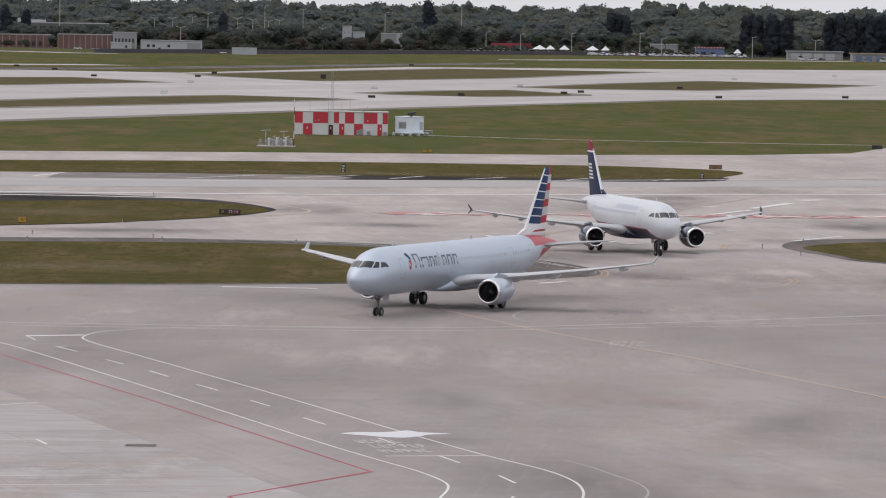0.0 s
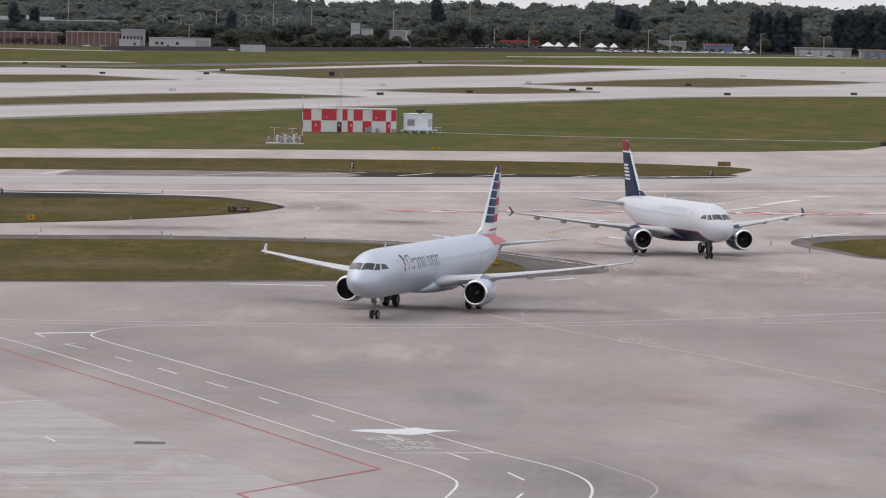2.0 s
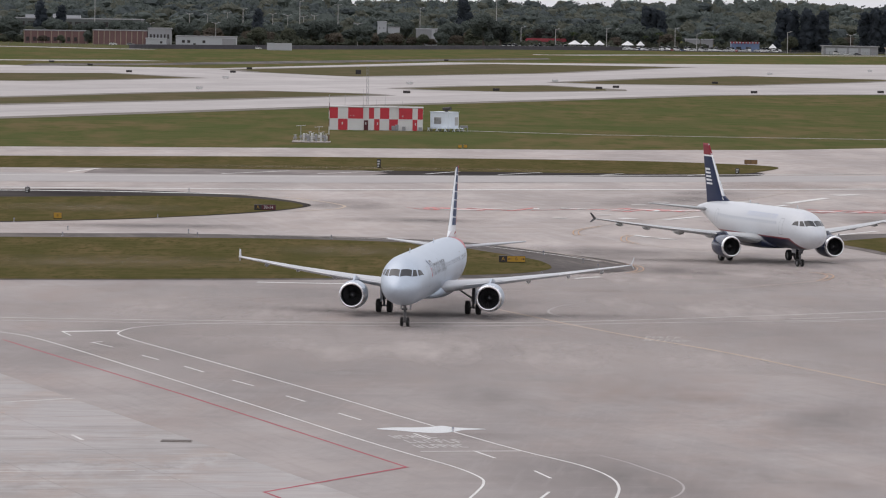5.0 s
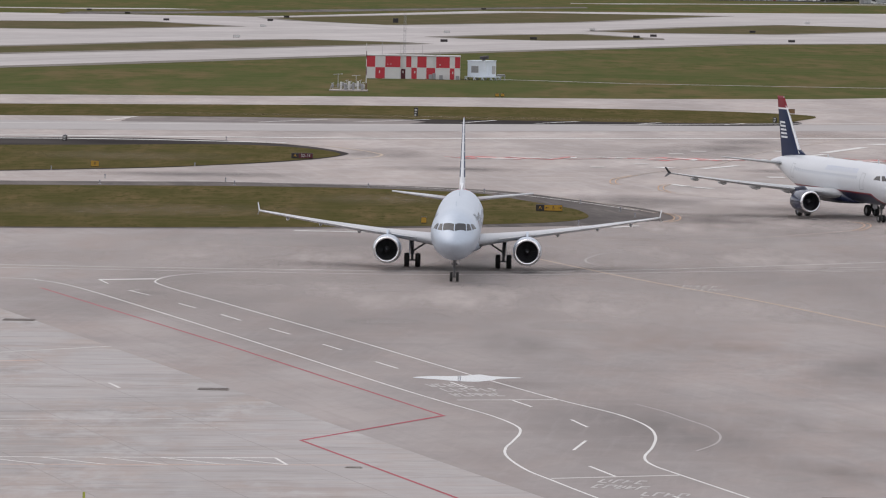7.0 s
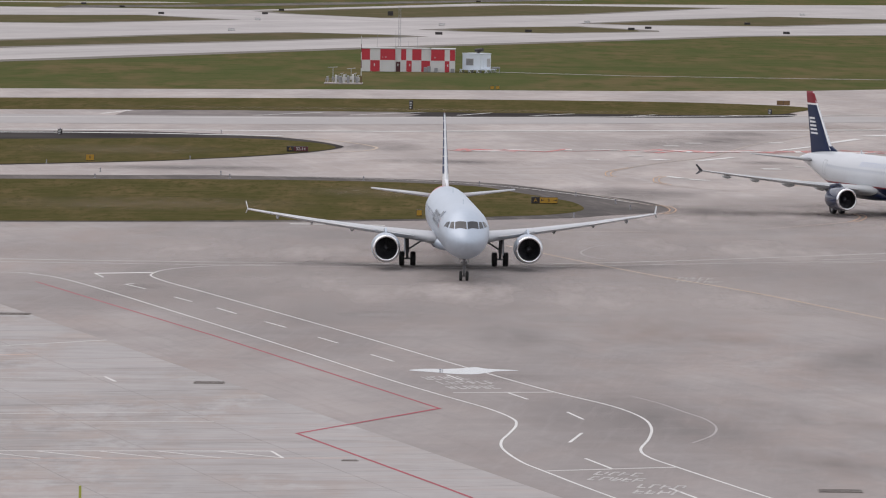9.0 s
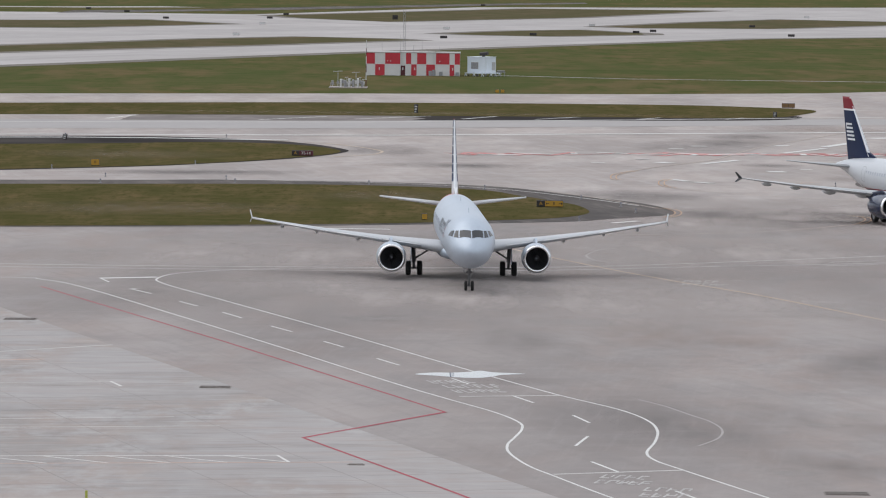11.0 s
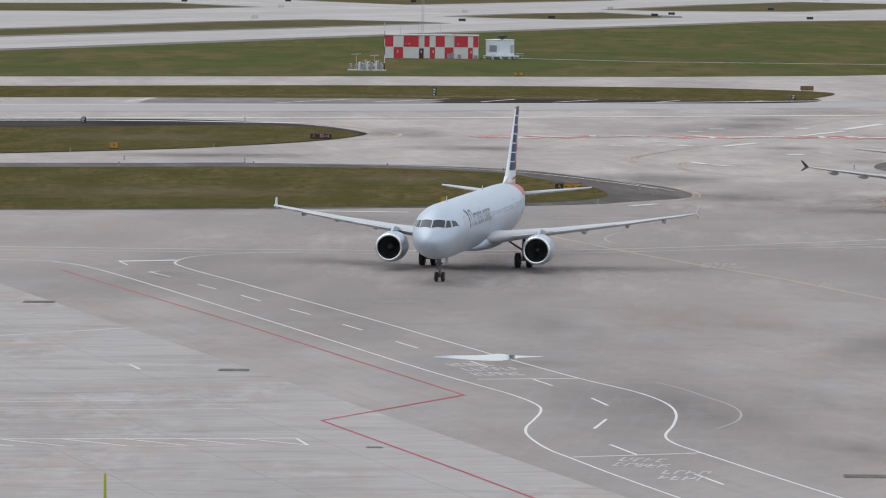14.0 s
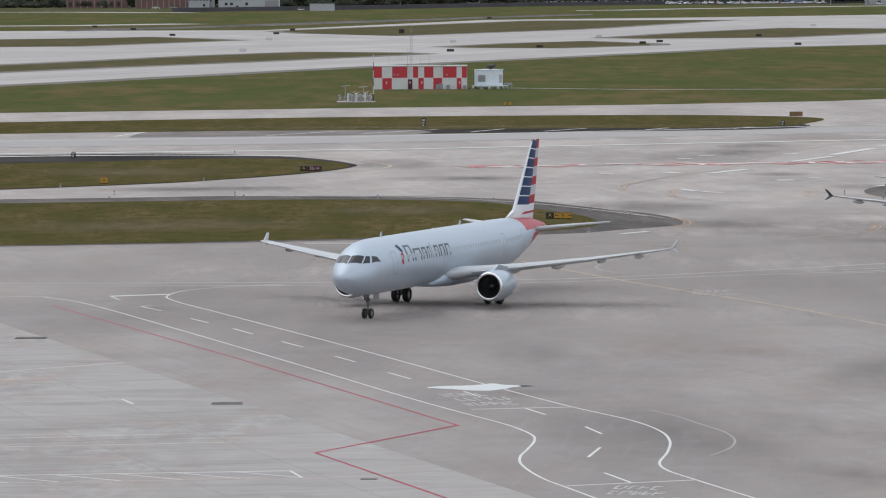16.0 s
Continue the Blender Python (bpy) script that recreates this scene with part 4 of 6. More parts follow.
SCUFF = blended("rubber_scuffed_pavement", ((0.215, 0.193, 0.186), (0.19, 0.171, 0.165), (0.26, 0.234, 0.225)), (0.3, 1.2), 0.85, 0.0)
painted("repaved_lane", flat([(-200, 700), (-56.7, 717), (-22.4, 721), (12.3, 731), (50.7, 742), (160, 790), (160, 768), (84, 733), (30, 706), (-13.6, 685), (-55, 673), (-200, 635)], 0.045), mat("cool_grey_concrete", (0.335, 0.312, 0.303), 0.85, 0, 0.10, 0.04, 0.6), "cooler grey taxiway lane", "taxiway")
for r, y in ((3.0, 336.5), (1.9, 337.5)):
    painted("turn_scuff", ribbon([(-4 + 2.4 * r * math.cos(a), y + 3.2 * r * math.sin(a)) for a in (0.2 * k - 1.6 for k in range(14))], 0.16, 0.040), SCUFF, "curved dark tyre scuff", "stain")
STAIN_PALE = mat("rubbed_pale_mark", (0.350, 0.319, 0.307), 0.85, 0, 0.15, 0.3, 2)
painted("faded_ring", ribbon(curve_through([(11.5, 274.6), (12.89, 270.6), (14.01, 266), (15.01, 262.0), (15.39, 257.6), (14.91, 253.1), (13.64, 249.1)]), 0.13, 0.040), STAIN_PALE, "faint worn curve on the apron")
painted("faded_arc", ribbon(curve_through([(15.97, 416.0), (13.94, 413.3), (12.5, 406.9), (12.27, 402.4), (12.88, 398.8), (14.08, 396.1)]), 0.18, 0.0402), STAIN_PALE, "faint worn arc on the apron")
for pts in [((32.66, 399.3), (37.14, 402.1)), ((32.12, 394.9), (36.67, 397.0))]:
    painted("faint_bar", ribbon(pts, 0.7, 0.0535), STAIN_PALE, "faint rubbed white bar on the apron")
WATER = mat("rain_puddle", (0.16, 0.16, 0.16), 0.03, 0, 0.05, 1, 4, 0, 0, 1.0, 1.0)
painted("puddle", flat(curve_through([(-1.7, 289.3), (-0.7, 290.5), (0.6, 290.7), (1.6, 291.3), (2.4, 292.2), (3.2, 291.2), (5.1, 290.4), (3.7, 289.5), (3.2, 288.5), (2.2, 287.2), (0.8, 287.5), (-0.2, 288.3)], True, 4), 0.046), WATER, "still rain puddle that mirrors the sky", "puddle")
IRON = mat("rusty_grate", (0.20, 0.175, 0.16), 0.8, 0.2, 0.3, 1, 9)
for x, y, w, d in ((-13.5, 279.1, 1.9, 1.25), (-29.55, 328.5, 2.3, 1.5), (19.7, 227.6, 2.2, 1.2), (-4.33, 237.9, 0.9, 0.5)):
    grate = tagged(new("drain_grate"), "dark rusty drain grate set into the pavement", "drain grate", "drain grates")
    grate.matrix_basis = pose(x, y, 0.034)
    part("frame", boxed(-w / 2, w / 2, -d / 2, d / 2, -0.05, 0.02), IRON, grate)
    for k in range(7):
        v = -d / 2 + d * (k + 0.5) / 7
        part("bar", boxed(-w / 2 + 0.08, w / 2 - 0.08, v - 0.04, v + 0.04, 0.02, 0.05), IRON, grate)

# pale concrete stands of separate slabs beside the asphalt
EDGE_A, EDGE_D = Vector((-32.4, 340.6)), Vector((38.1, -116.2)).normalized()
EDGE_N = Vector((-EDGE_D.y, EDGE_D.x)) * -1
stand = ground("stand_bedding", flat([EDGE_A - EDGE_D * 60, EDGE_A + EDGE_D * 190, EDGE_A + EDGE_D * 190 + EDGE_N * 120, EDGE_A - EDGE_D * 60 + EDGE_N * 120], 0.039), mat("joint_filler", (0.27, 0.252, 0.242), 0.9, 0, 0.2, 0.5, 4), "dark joint filler under the pale concrete stand slabs", "pavement")
SLAB_SIZE = 7.1
slab_mesh = mesh_of("slab", boxed(-SLAB_SIZE / 2 + 0.03, SLAB_SIZE / 2 - 0.03, -SLAB_SIZE / 2 + 0.03, SLAB_SIZE / 2 - 0.03, -0.05, 0.006), SLAB)
for i in range(26):
    for j in range(9):
        c = EDGE_A + EDGE_D * (-45 + SLAB_SIZE * (i + 0.5)) + EDGE_N * SLAB_SIZE * (j + 0.5)
        if c.y > 200 and c.x > -0.115 * c.y:
            part("slab", slab_mesh, None, stand, at=Matrix.Translation((c.x, c.y, 0.038)) @ Matrix.Rotation(math.atan2(EDGE_D.y, EDGE_D.x), 4, "Z"))
PALE_LINE = mat("weathered_white_line", (0.60, 0.58, 0.56), 0.8, 0, 0.15, 0.3, 3)
STAND_ORANGE = mat("worn_orange_line", (0.46, 0.31, 0.25), 0.8, 0, 0.2, 0.4, 3)
painted("stand_line_1", ribbon([(-40, 237.8), (-22.87, 240.0), (-8.43, 241.9)], 0.22, 0.049), PALE_LINE, "white hatched border line of the stand")
painted("stand_line_tick", ribbon([(-8.46, 241.9), (-7.73, 238.6)], 0.16, 0.052), PALE_LINE, "short white end of the hatched border")
painted("stand_line_2", ribbon([(-40, 234.2), (-19.84, 236.9), (-4.51, 239.1)], 0.22, 0.048), STAND_ORANGE, "worn orange line of the stand")
for x, y in ((-32, 238.6), (-29, 239.0), (-26, 239.4), (-23.4, 239.7), (-20.38, 240.2), (-17.23, 240.6), (-14.34, 241.1), (-11.27, 241.5)):
    painted("stand_hatch", ribbon([(x, y), (x + 3.45, y - 2.8)], 0.17, 0.0515), PALE_LINE, "thin white diagonal hatch of the stand")
painted("stand_line_3", ribbon([(-40, 292), (-28.76, 301.8), (-21.66, 308.1)], 0.3, 0.049), THIN, "faint white line across the stand")
painted("stand_line_4", ribbon([(-40, 277.4), (-26.72, 280.4), (-20.01, 281.9)], 0.5, 0.049), FAINT, "pale rubbed line across the stand")
painted("stand_line_4_tick", ribbon([(-19.93, 282.1), (-19.07, 279.0)], 0.2, 0.052), PALE_LINE, "short white end tick on the stand")
painted("stand_line_5", ribbon([(-40, 255.3), (-24.67, 258.9), (-14.91, 261.2)], 0.25, 0.049), THIN, "faint white line across the stand")
painted("stand_line_6", ribbon([(-40, 251.4), (-24.23, 254.3), (-12.15, 256.5)], 0.2, 0.049), THIN, "faint white line across the stand")
painted("stand_line_7", ribbon([(-40, 293), (-28.17, 295.6), (-25.19, 296.8)], 0.3, 0.049), STAND_ORANGE, "faint orange line across the stand")
painted("stand_stain", ribbon([(-40, 275.6), (-26.7, 278.8), (-20.5, 280.2)], 1.0, 0.0475), mat("oil_stained_concrete", (0.30, 0.275, 0.26), 0.8, 0, 0.2, 0.4, 2), "brown oil-stained strip on the stand", "stain")


# stains and rubbed patches, fading out at their rims
def stain_paint(name, rgb, amount, scale):
    m = mat(name, rgb, 0.85, 0, 0.12, 0.3, 3, spec=0.15)
    n, l = m.node_tree.nodes, m.node_tree.links
    co, ball, noisy, r1, r2, mul = (n.new("ShaderNode" + k) for k in ("TexCoord", "VectorMath", "TexNoise", "MapRange", "MapRange", "Math"))
    ball.operation = "LENGTH"
    l.new(co.outputs["Object"], ball.inputs[0])
    r1.inputs[1].default_value, r1.inputs[2].default_value, r1.inputs[3].default_value, r1.inputs[4].default_value = 0.1, 1.0, 1.0, 0.0
    l.new(ball.outputs["Value"], r1.inputs[0])
    stretch = n.new("ShaderNodeMapping")
    stretch.inputs["Scale"].default_value = (scale, scale * 0.22, 1)
    l.new(n.new("ShaderNodeNewGeometry").outputs["Position"], stretch.inputs[0])
    noisy.inputs["Scale"].default_value, noisy.inputs["Detail"].default_value, noisy.inputs["Roughness"].default_value = 1.0, 6, 0.65
    l.new(stretch.outputs[0], noisy.inputs["Vector"])
    r2.inputs[1].default_value, r2.inputs[2].default_value, r2.inputs[4].default_value = 0.28, 0.66, amount
    l.new(noisy.outputs[0], r2.inputs[0])
    mul.operation = "MULTIPLY"
    l.new(r1.outputs[0], mul.inputs[0]), l.new(r2.outputs[0], mul.inputs[1])
    l.new(mul.outputs[0], n["Principled BSDF"].inputs["Alpha"])
    return m


PATCHED = blended("patched_asphalt", ((0.22, 0.192, 0.182), (0.165, 0.146, 0.140), (0.27, 0.238, 0.225), (0.12, 0.107, 0.103)), (0.5, 0.15, 0.05), 0.9, 0.1, (1, 0.4, 1), 0.10, 0.08)
RUBBER = stain_paint("rubber_stain", (0.16, 0.145, 0.14), 0.24, 0.3)
DUSTY = stain_paint("dusty_pale_patch", (0.44, 0.405, 0.39), 0.5, 0.6)
TAXI_RUBBER = stain_paint("taxiway_rubber_stain", (0.14, 0.126, 0.122), 0.55, 0.16)
TAN = stain_paint("dry_tan_grass", (0.175, 0.130, 0.070), 0.7, 0.6)
BLEND = stain_paint("weathered_concrete_patch", (0.44, 0.39, 0.368), 0.95, 0.12)
SAND = stain_paint("rust_brown_stain", (0.38, 0.28, 0.23), 0.28, 0.6)
round_sheet = bmesh.new()
bmesh.ops.create_circle(round_sheet, cap_ends=True, segments=28, radius=1.0)
SHEETS = {}
for k, (m, x, y, rx, ry, turn, z) in enumerate((
        (RUBBER, 5.68, 313.7, 4.2, 16, 6, 0.0375), (RUBBER, 4.8, 285.2, 3.2, 3.5, 0, 0.0372), (RUBBER, 12.9, 262, 4.6, 17, 10, 0.0378), (RUBBER, 21.9, 262.4, 4.0, 10, 20, 0.0373),
        (RUBBER, 20.4, 240, 3.6, 10, 25, 0.0376),
        (RUBBER, 27, 300, 4, 15, -10, 0.0377), (RUBBER, -22.4, 357, 1.8, 3.2, 0, 0.0374),
        (DUSTY, 18, 271.8, 1.7, 2.2, 0, 0.0384), (DUSTY, 24, 266.8, 1.8, 4, 0, 0.0382), (DUSTY, 17.5, 236.6, 1.7, 2.2, 0, 0.0386), (DUSTY, 21.5, 261, 1.4, 1.6, 0, 0.0388), (DUSTY, 9.5, 332, 4, 5, 0, 0.0387),
        (DUSTY, -4, 333, 3.2, 3, 0, 0.0385), (DUSTY, 28, 345, 5, 9, 0, 0.0383), (SAND, 14, 322, 5, 14, 0, 0.0381), (SAND, 20, 316, 3, 6, 0, 0.0380), (BLEND, -15, 402, 30, 34, 0, 0.0386), (BLEND, 24, 410, 26, 34, 0, 0.0384), (BLEND, 8, 358, 44, 40, 0, 0.0380), (BLEND, 42, 482, 20, 22, 0, 0.0399), (DUSTY, -16, 425, 12, 10, 0, 0.0392),
        (TAXI_RUBBER, 36, 642, 11, 30, -14, 0.050), (TAXI_RUBBER, 43, 672, 6, 9, -20, 0.051), (TAXI_RUBBER, 40, 581, 4.5, 7, 0, 0.0495), (TAXI_RUBBER, 20, 503, 9, 15, 10, 0.0512), (TAXI_RUBBER, 48, 546, 6, 10, 0, 0.0523),
        (TAXI_RUBBER, 27, 470, 7, 8, 0, 0.0397), (TAXI_RUBBER, -8, 612, 7, 18, 0, 0.0526), (TAXI_RUBBER, 2, 571, 12, 9, 0, 0.0494), (TAXI_RUBBER, -30, 546, 16, 8, 8, 0.0526), (TAXI_RUBBER, 62, 588, 9, 18, 0, 0.0495), (TAXI_RUBBER, 66, 640, 9, 12, 0, 0.0496),
        (BLEND, 24, 457, 16, 26, 0, 0.0389), (BLEND, 46, 452, 20, 30, 0, 0.03912), (BLEND, 64, 458, 18, 26, 0, 0.03934), (BLEND, 36, 466, 22, 18, 0, 0.03956), (SAND, 55, 700, 12, 20, 0, 0.0533), (TAN, -6, 750, 62, 9, 4, 0.0744), (TAN, -40, 592, 16, 16, 30, 0.0743), (TAN, -30, 470, 20, 14, 15, 0.0745), (TAN, -6, 498, 10, 14, 0, 0.0742))):
    if m.name not in SHEETS:
        SHEETS[m.name] = mesh_of("stain", round_sheet.copy(), m)
    ob = tagged(new("dry_patch" if m is TAN else "pavement_stain", SHEETS[m.name]), "patch of tan dry grass" if m is TAN else "soft-edged worn stain on the pavement", "grass" if m is TAN else "stain", kind="structure")
    ob.matrix_basis = pose(x, y, z, 0, 0, turn) @ Matrix.Diagonal((rx, ry, 1, 1))
round_sheet.free()
painted("worn_shoulder", flat([(-230, 646), (-120, 688), (-70, 704.5), (-49, 707.5), (-48, 731), (-58, 730), (-130, 705), (-230, 670)], 0.0545), TAXI, "sun-bleached pale stretch of the shoulder", "shoulder")
painted("patched_shoulder", flat([(-48.9, 707.5), (-22, 712.5), (-6, 718), (-3, 728), (-7, 739), (-23, 737.5), (-47.9, 731)], 0.0560), PATCHED, "greyish patched stretch of the shoulder", "shoulder")
painted("island_tip_line", ribbon(curve_through([(-28, 641), (-17.0, 632.7), (-12.5, 623.7), (-9.4, 614.4), (-8.1, 606.3), (-9.8, 597.2), (-14.5, 590)]), 0.4, 0.0555), LEAD_Y, "worn yellow line round the island's tip")


# ---------------------------------------------------------------- airfield signs and lights
YELLOW = mat("yellow_sign_face", (0.42, 0.235, 0.02), 0.5, 0, 0.12, 1.5, 9)
SIGN_RED = mat("red_sign_face", (0.085, 0.012, 0.018), 0.5, 0, 0.12, 1.5, 9)
SIGN_DARK = mat("dark_sign_face", (0.025, 0.02, 0.02), 0.5, 0, 0.15, 1.5, 9)
# a yellow face in shade, with the shade painted in as brown
SIGN_SHADED = mat("shaded_yellow_sign_face", (0.16, 0.09, 0.035), 0.6, 0, 0.2, 1.5, 9)
SIGN_WHITE = mat("white_sign_face", (0.55, 0.55, 0.54), 0.5, 0, 0.1, 1.5, 9)


def words(parent, text, size, x, z, y, material):
    cu = bpy.data.curves.new("text", "FONT")
    cu.body, cu.size, cu.align_x, cu.align_y, cu.extrude = text, size, "CENTER", "CENTER", 0.01
    ob = new("text", cu)
    bpy.context.view_layer.update()
    me = bpy.data.meshes.new_from_object(ob.evaluated_get(bpy.context.evaluated_depsgraph_get()))
    bpy.data.objects.remove(ob)
    me.materials.clear()
    me.materials.append(material)
    return part("lettering", me, None, parent, at=pose(x, y, z, 90, 0, 0))


def sign(x, y, w, h, faces, label, text=(), base=0.04, depth=0.35):
    """A taxiway sign facing the apron. faces: (from, to, material) along its width."""
    s = tagged(new("airfield_sign"), label, "airfield sign", "airfield signs")
    s.matrix_basis = pose(x, y, 0.06)
    part("housing", boxed(-w / 2, w / 2, -depth / 2, depth / 2, base, base + h, bevel=0.03), SIGN_DARK, s)
    for k in range(2 if w < 1.8 else 3):
        u = -w / 2 + w * (k + 0.5) / (2 if w < 1.8 else 3)
        bm = bmesh.new()
        rod(bm, (u, 0, 0), (u, 0, base + 0.02), 0.05, n=8)
        part("leg", bm, SIGN_DARK, s)
    for a, b, m in faces:
        part("face", boxed(-w / 2 + w * a + 0.03, -w / 2 + w * b - 0.03, -depth / 2 - 0.012, -depth / 2 + 0.002, base + 0.05, base + h - 0.05), m, s)
    for t, u, m, size in text:
        words(s, t, size, -w / 2 + w * u, base + h / 2, -depth / 2 - 0.02, m)
    return s


sign(-17.9, 591.7, 2.7, 0.66, ((0, 0.32, SIGN_DARK), (0.33, 1, SIGN_RED)), "red runway sign with white numbers beside a black panel", (("A", 0.17, YELLOW, 0.55), ("32-14", 0.66, SIGN_WHITE, 0.52)))
asign = sign(10.75, 480.1, 2.7, 0.66, ((0, 0.30, SIGN_DARK), (0.31, 1, YELLOW)), "yellow direction sign with black arrows beside a black panel", (("A", 0.16, YELLOW, 0.5), ("B", 0.66, SIGN_DARK, 0.42)))
for u, d in ((0.42, -1), (0.9, 1)):
    part("arrow", boxed(-1.35 + 2.7 * u - 0.16, -1.35 + 2.7 * u + 0.16, -0.2, -0.19, 0.34, 0.40), SIGN_DARK, asign)
    part("arrow_head", boxed(-1.35 + 2.7 * u + d * 0.06, -1.35 + 2.7 * u + d * 0.16, -0.2, -0.19, 0.28, 0.46), SIGN_DARK, asign)
sign(-41.5, 559.1, 1.0, 0.78, ((0, 1, YELLOW),), "small yellow sign with dark writing on grass", (("B", 0.5, SIGN_DARK, 0.45),))
sign(-1.9, 454.6, 0.55, 0.6, ((0, 1, YELLOW),), "small yellow sign at the grass edge")
sign(58.0, 797.5, 2.2, 0.75, ((0, 0.5, SIGN_SHADED), (0.5, 1, SIGN_SHADED)), "yellow sign on the grass tip, its shaded face painted brown", base=0.05)
sign(9.4, 862.5, 0.7, 0.62, ((0, 1, YELLOW),), "small yellow sign beside the taxiway")
sign(10.4, 863.0, 0.7, 0.62, ((0, 1, YELLOW),), "small yellow sign beside the taxiway")
for x, y, n in ((-4.7, 751.7, 1.35), (52.6, 752.3, 0.8), (-51.1, 633.5, 0.7)):
    m = sign(x, y, 0.62, n, ((0, 1, SIGN_DARK),), "narrow upright black and white marker", base=0.045)
    for k in range(3):
        part("white_bar", boxed(-0.22, 0.05 + 0.06 * k, -0.205, -0.19, 0.12 + n * 0.3 * k, 0.12 + n * 0.3 * k + n * 0.16), SIGN_WHITE, m)
for x, y in ((-146.5, 1930.2), (-125.5, 1852.3), (-101, 1697.8), (-64.8, 1728.9), (-62, 1822.8), (-0.8, 1384.7), (26.6, 1447.4), (60.7, 1510.1), (67.3, 1537.1), (107.2, 1655.3), (108.1, 1478.8), (152, 1520.3), (16.9, 2193.9), (100.4, 938.5), (297.3, 2749.7)):
    sign(x, y, 2.1, 0.75, ((0, 1, SIGN_DARK),), "dark airfield sign on distant grass")
for x, y in ((-62.3, 1396.9), (-62.4, 1599.6), (0, 1541.8), (146, 1912.4), (201.1, 2060.2), (50.6, 1641.6)):
    sign(x, y, 2.0, 0.7, ((0, 1, SIGN_WHITE),), "pale airfield sign beside the runway")
sign(-19, 1742.7, 2.0, 1.6, ((0, 0.45, SIGN_DARK), (0.55, 1, SIGN_DARK)), "double dark marker by the runway")
BLUE_GLASS = mat("blue_lens", (0.20, 0.20, 0.24), 0.2, 0, 0.1, 2, 8)
for x, y in ((-38, 519.4), (-23.3, 523.3), (-8.4, 522.3), (4.4, 515.2), (14.4, 495.9), (18.1, 482.6), (19.2, 472), (13.1, 456.5), (-24.6, 529.9), (-38.4, 533), (-52, 645), (-30, 646), (-46, 551), (-30, 566), (44, 530), (47, 515), (50, 545)):
    lamp = tagged(new("taxiway_edge_light"), "short grey taxiway edge light with blue lens", "edge light", "taxiway edge lights")
    lamp.matrix_basis = pose(x, y, 0.05)
    bm = bmesh.new()
    rod(bm, (0, 0, 0), (0, 0, 0.3), 0.05, n=8)
    rod(bm, (0, 0, 0), (0, 0, 0.06), 0.14, n=10)
    part("stem", bm, STEEL, lamp)
    bm = bmesh.new()
    rod(bm, (0, 0, 0.3), (0, 0, 0.46), 0.09, 0.06, 10)
    part("lens", bm, BLUE_GLASS, lamp)
post = tagged(new("marker_post"), "slim yellow-green marker post on the stand", "post")
post.matrix_basis = pose(-16.15, 213.5, 0.05)
bm = bmesh.new()
rod(bm, (0, 0, 0.1), (0, 0, 1.35), 0.075, 0.06, 10)
part("shaft", bm, mat("yellow_green_plastic", (0.34, 0.36, 0.06), 0.5, 0, 0.1, 2, 9), post)
bm = bmesh.new()
rod(bm, (0, 0, 0), (0, 0, 0.12), 0.25, 0.2, 12)
part("foot", bm, TYRE, post)


# ---------------------------------------------------------------- checkered equipment building
RED_PANEL = mat("red_checker_paint", (0.48, 0.030, 0.045), 0.55, 0, 0.12, 0.6, 6)
WHITE_PANEL = mat("white_checker_paint", (0.62, 0.61, 0.60), 0.55, 0, 0.08, 0.6, 6)
ROOF_GREY = mat("grey_roof", (0.42, 0.41, 0.40), 0.8, 0, 0.15, 0.3, 3)
hut = tagged(new("equipment_building"), "low building painted in red and white checks", "building")
hut.matrix_basis = pose(-16.6, 975.5, 0)
H2 = 2.35
for x0, x1, back, front in ((0, 7.15, 9.0, 0.0), (7.15, 14.4, 9.0, 0.9), (14.4, 19.5, 9.0, 0.4)):
    part("wall", boxed(x0, x1 - 0.003, front, back, 0, 2 * H2), WHITE_PANEL, hut, "white rendered wall block")
    part("roof", boxed(x0 - 0.12, x1 + 0.1, front - 0.12, back + 0.1, 2 * H2 + 0.003, 2 * H2 + 0.16), ROOF_GREY, hut, "flat grey roof edge")
for x0, x1, front, row in ((0.05, 1.87, 0, 1), (4.0, 7.1, 0, 1), (1.95, 3.9, 0, 0), (8.3, 9.35, 0.9, 1), (10.6, 12.5, 0.9, 1), (9.4, 10.5, 0.9, 0), (12.5, 14.3, 0.9, 0), (14.5, 17.3, 0.4, 1), (18.4, 19.45, 0.4, 1), (17.35, 18.3, 0.4, 0)):
    part("red_panel", boxed(x0, x1, front - 0.03, front + 0.01, 0.04 + row * H2, H2 - 0.03 + row * H2), RED_PANEL, hut, "red painted check")
for x0, x1, front, m in ((7.25, 8.15, 0.9, SIGN_RED), (2.4, 3.3, 0.0, RED_PANEL), (9.7, 10.3, 0.9, RED_PANEL), (17.55, 18.1, 0.4, RED_PANEL)):
    d_ = part("door", boxed(x0, x1, front - 0.06, front - 0.032, 0, 2.05), m, hut, "steel door")
    part("door_sign", boxed(x0 + 0.3, x0 + 0.52, front - 0.075, front - 0.062, 1.15, 1.65), SIGN_WHITE, d_, "small white door notice")
for x, y, r in ((5.15, -0.1, 0.12), (15.3, 0.3, 0.14), (4.5, -0.1, 0.1)):
    bm = bmesh.new()
    bmesh.ops.create_uvsphere(bm, u_segments=10, v_segments=6, radius=r, matrix=Matrix.Translation((x, y - 0.03, 3.0)))
    part("wall_lamp", bm, SIGN_WHITE, hut, "round white wall lamp", True)
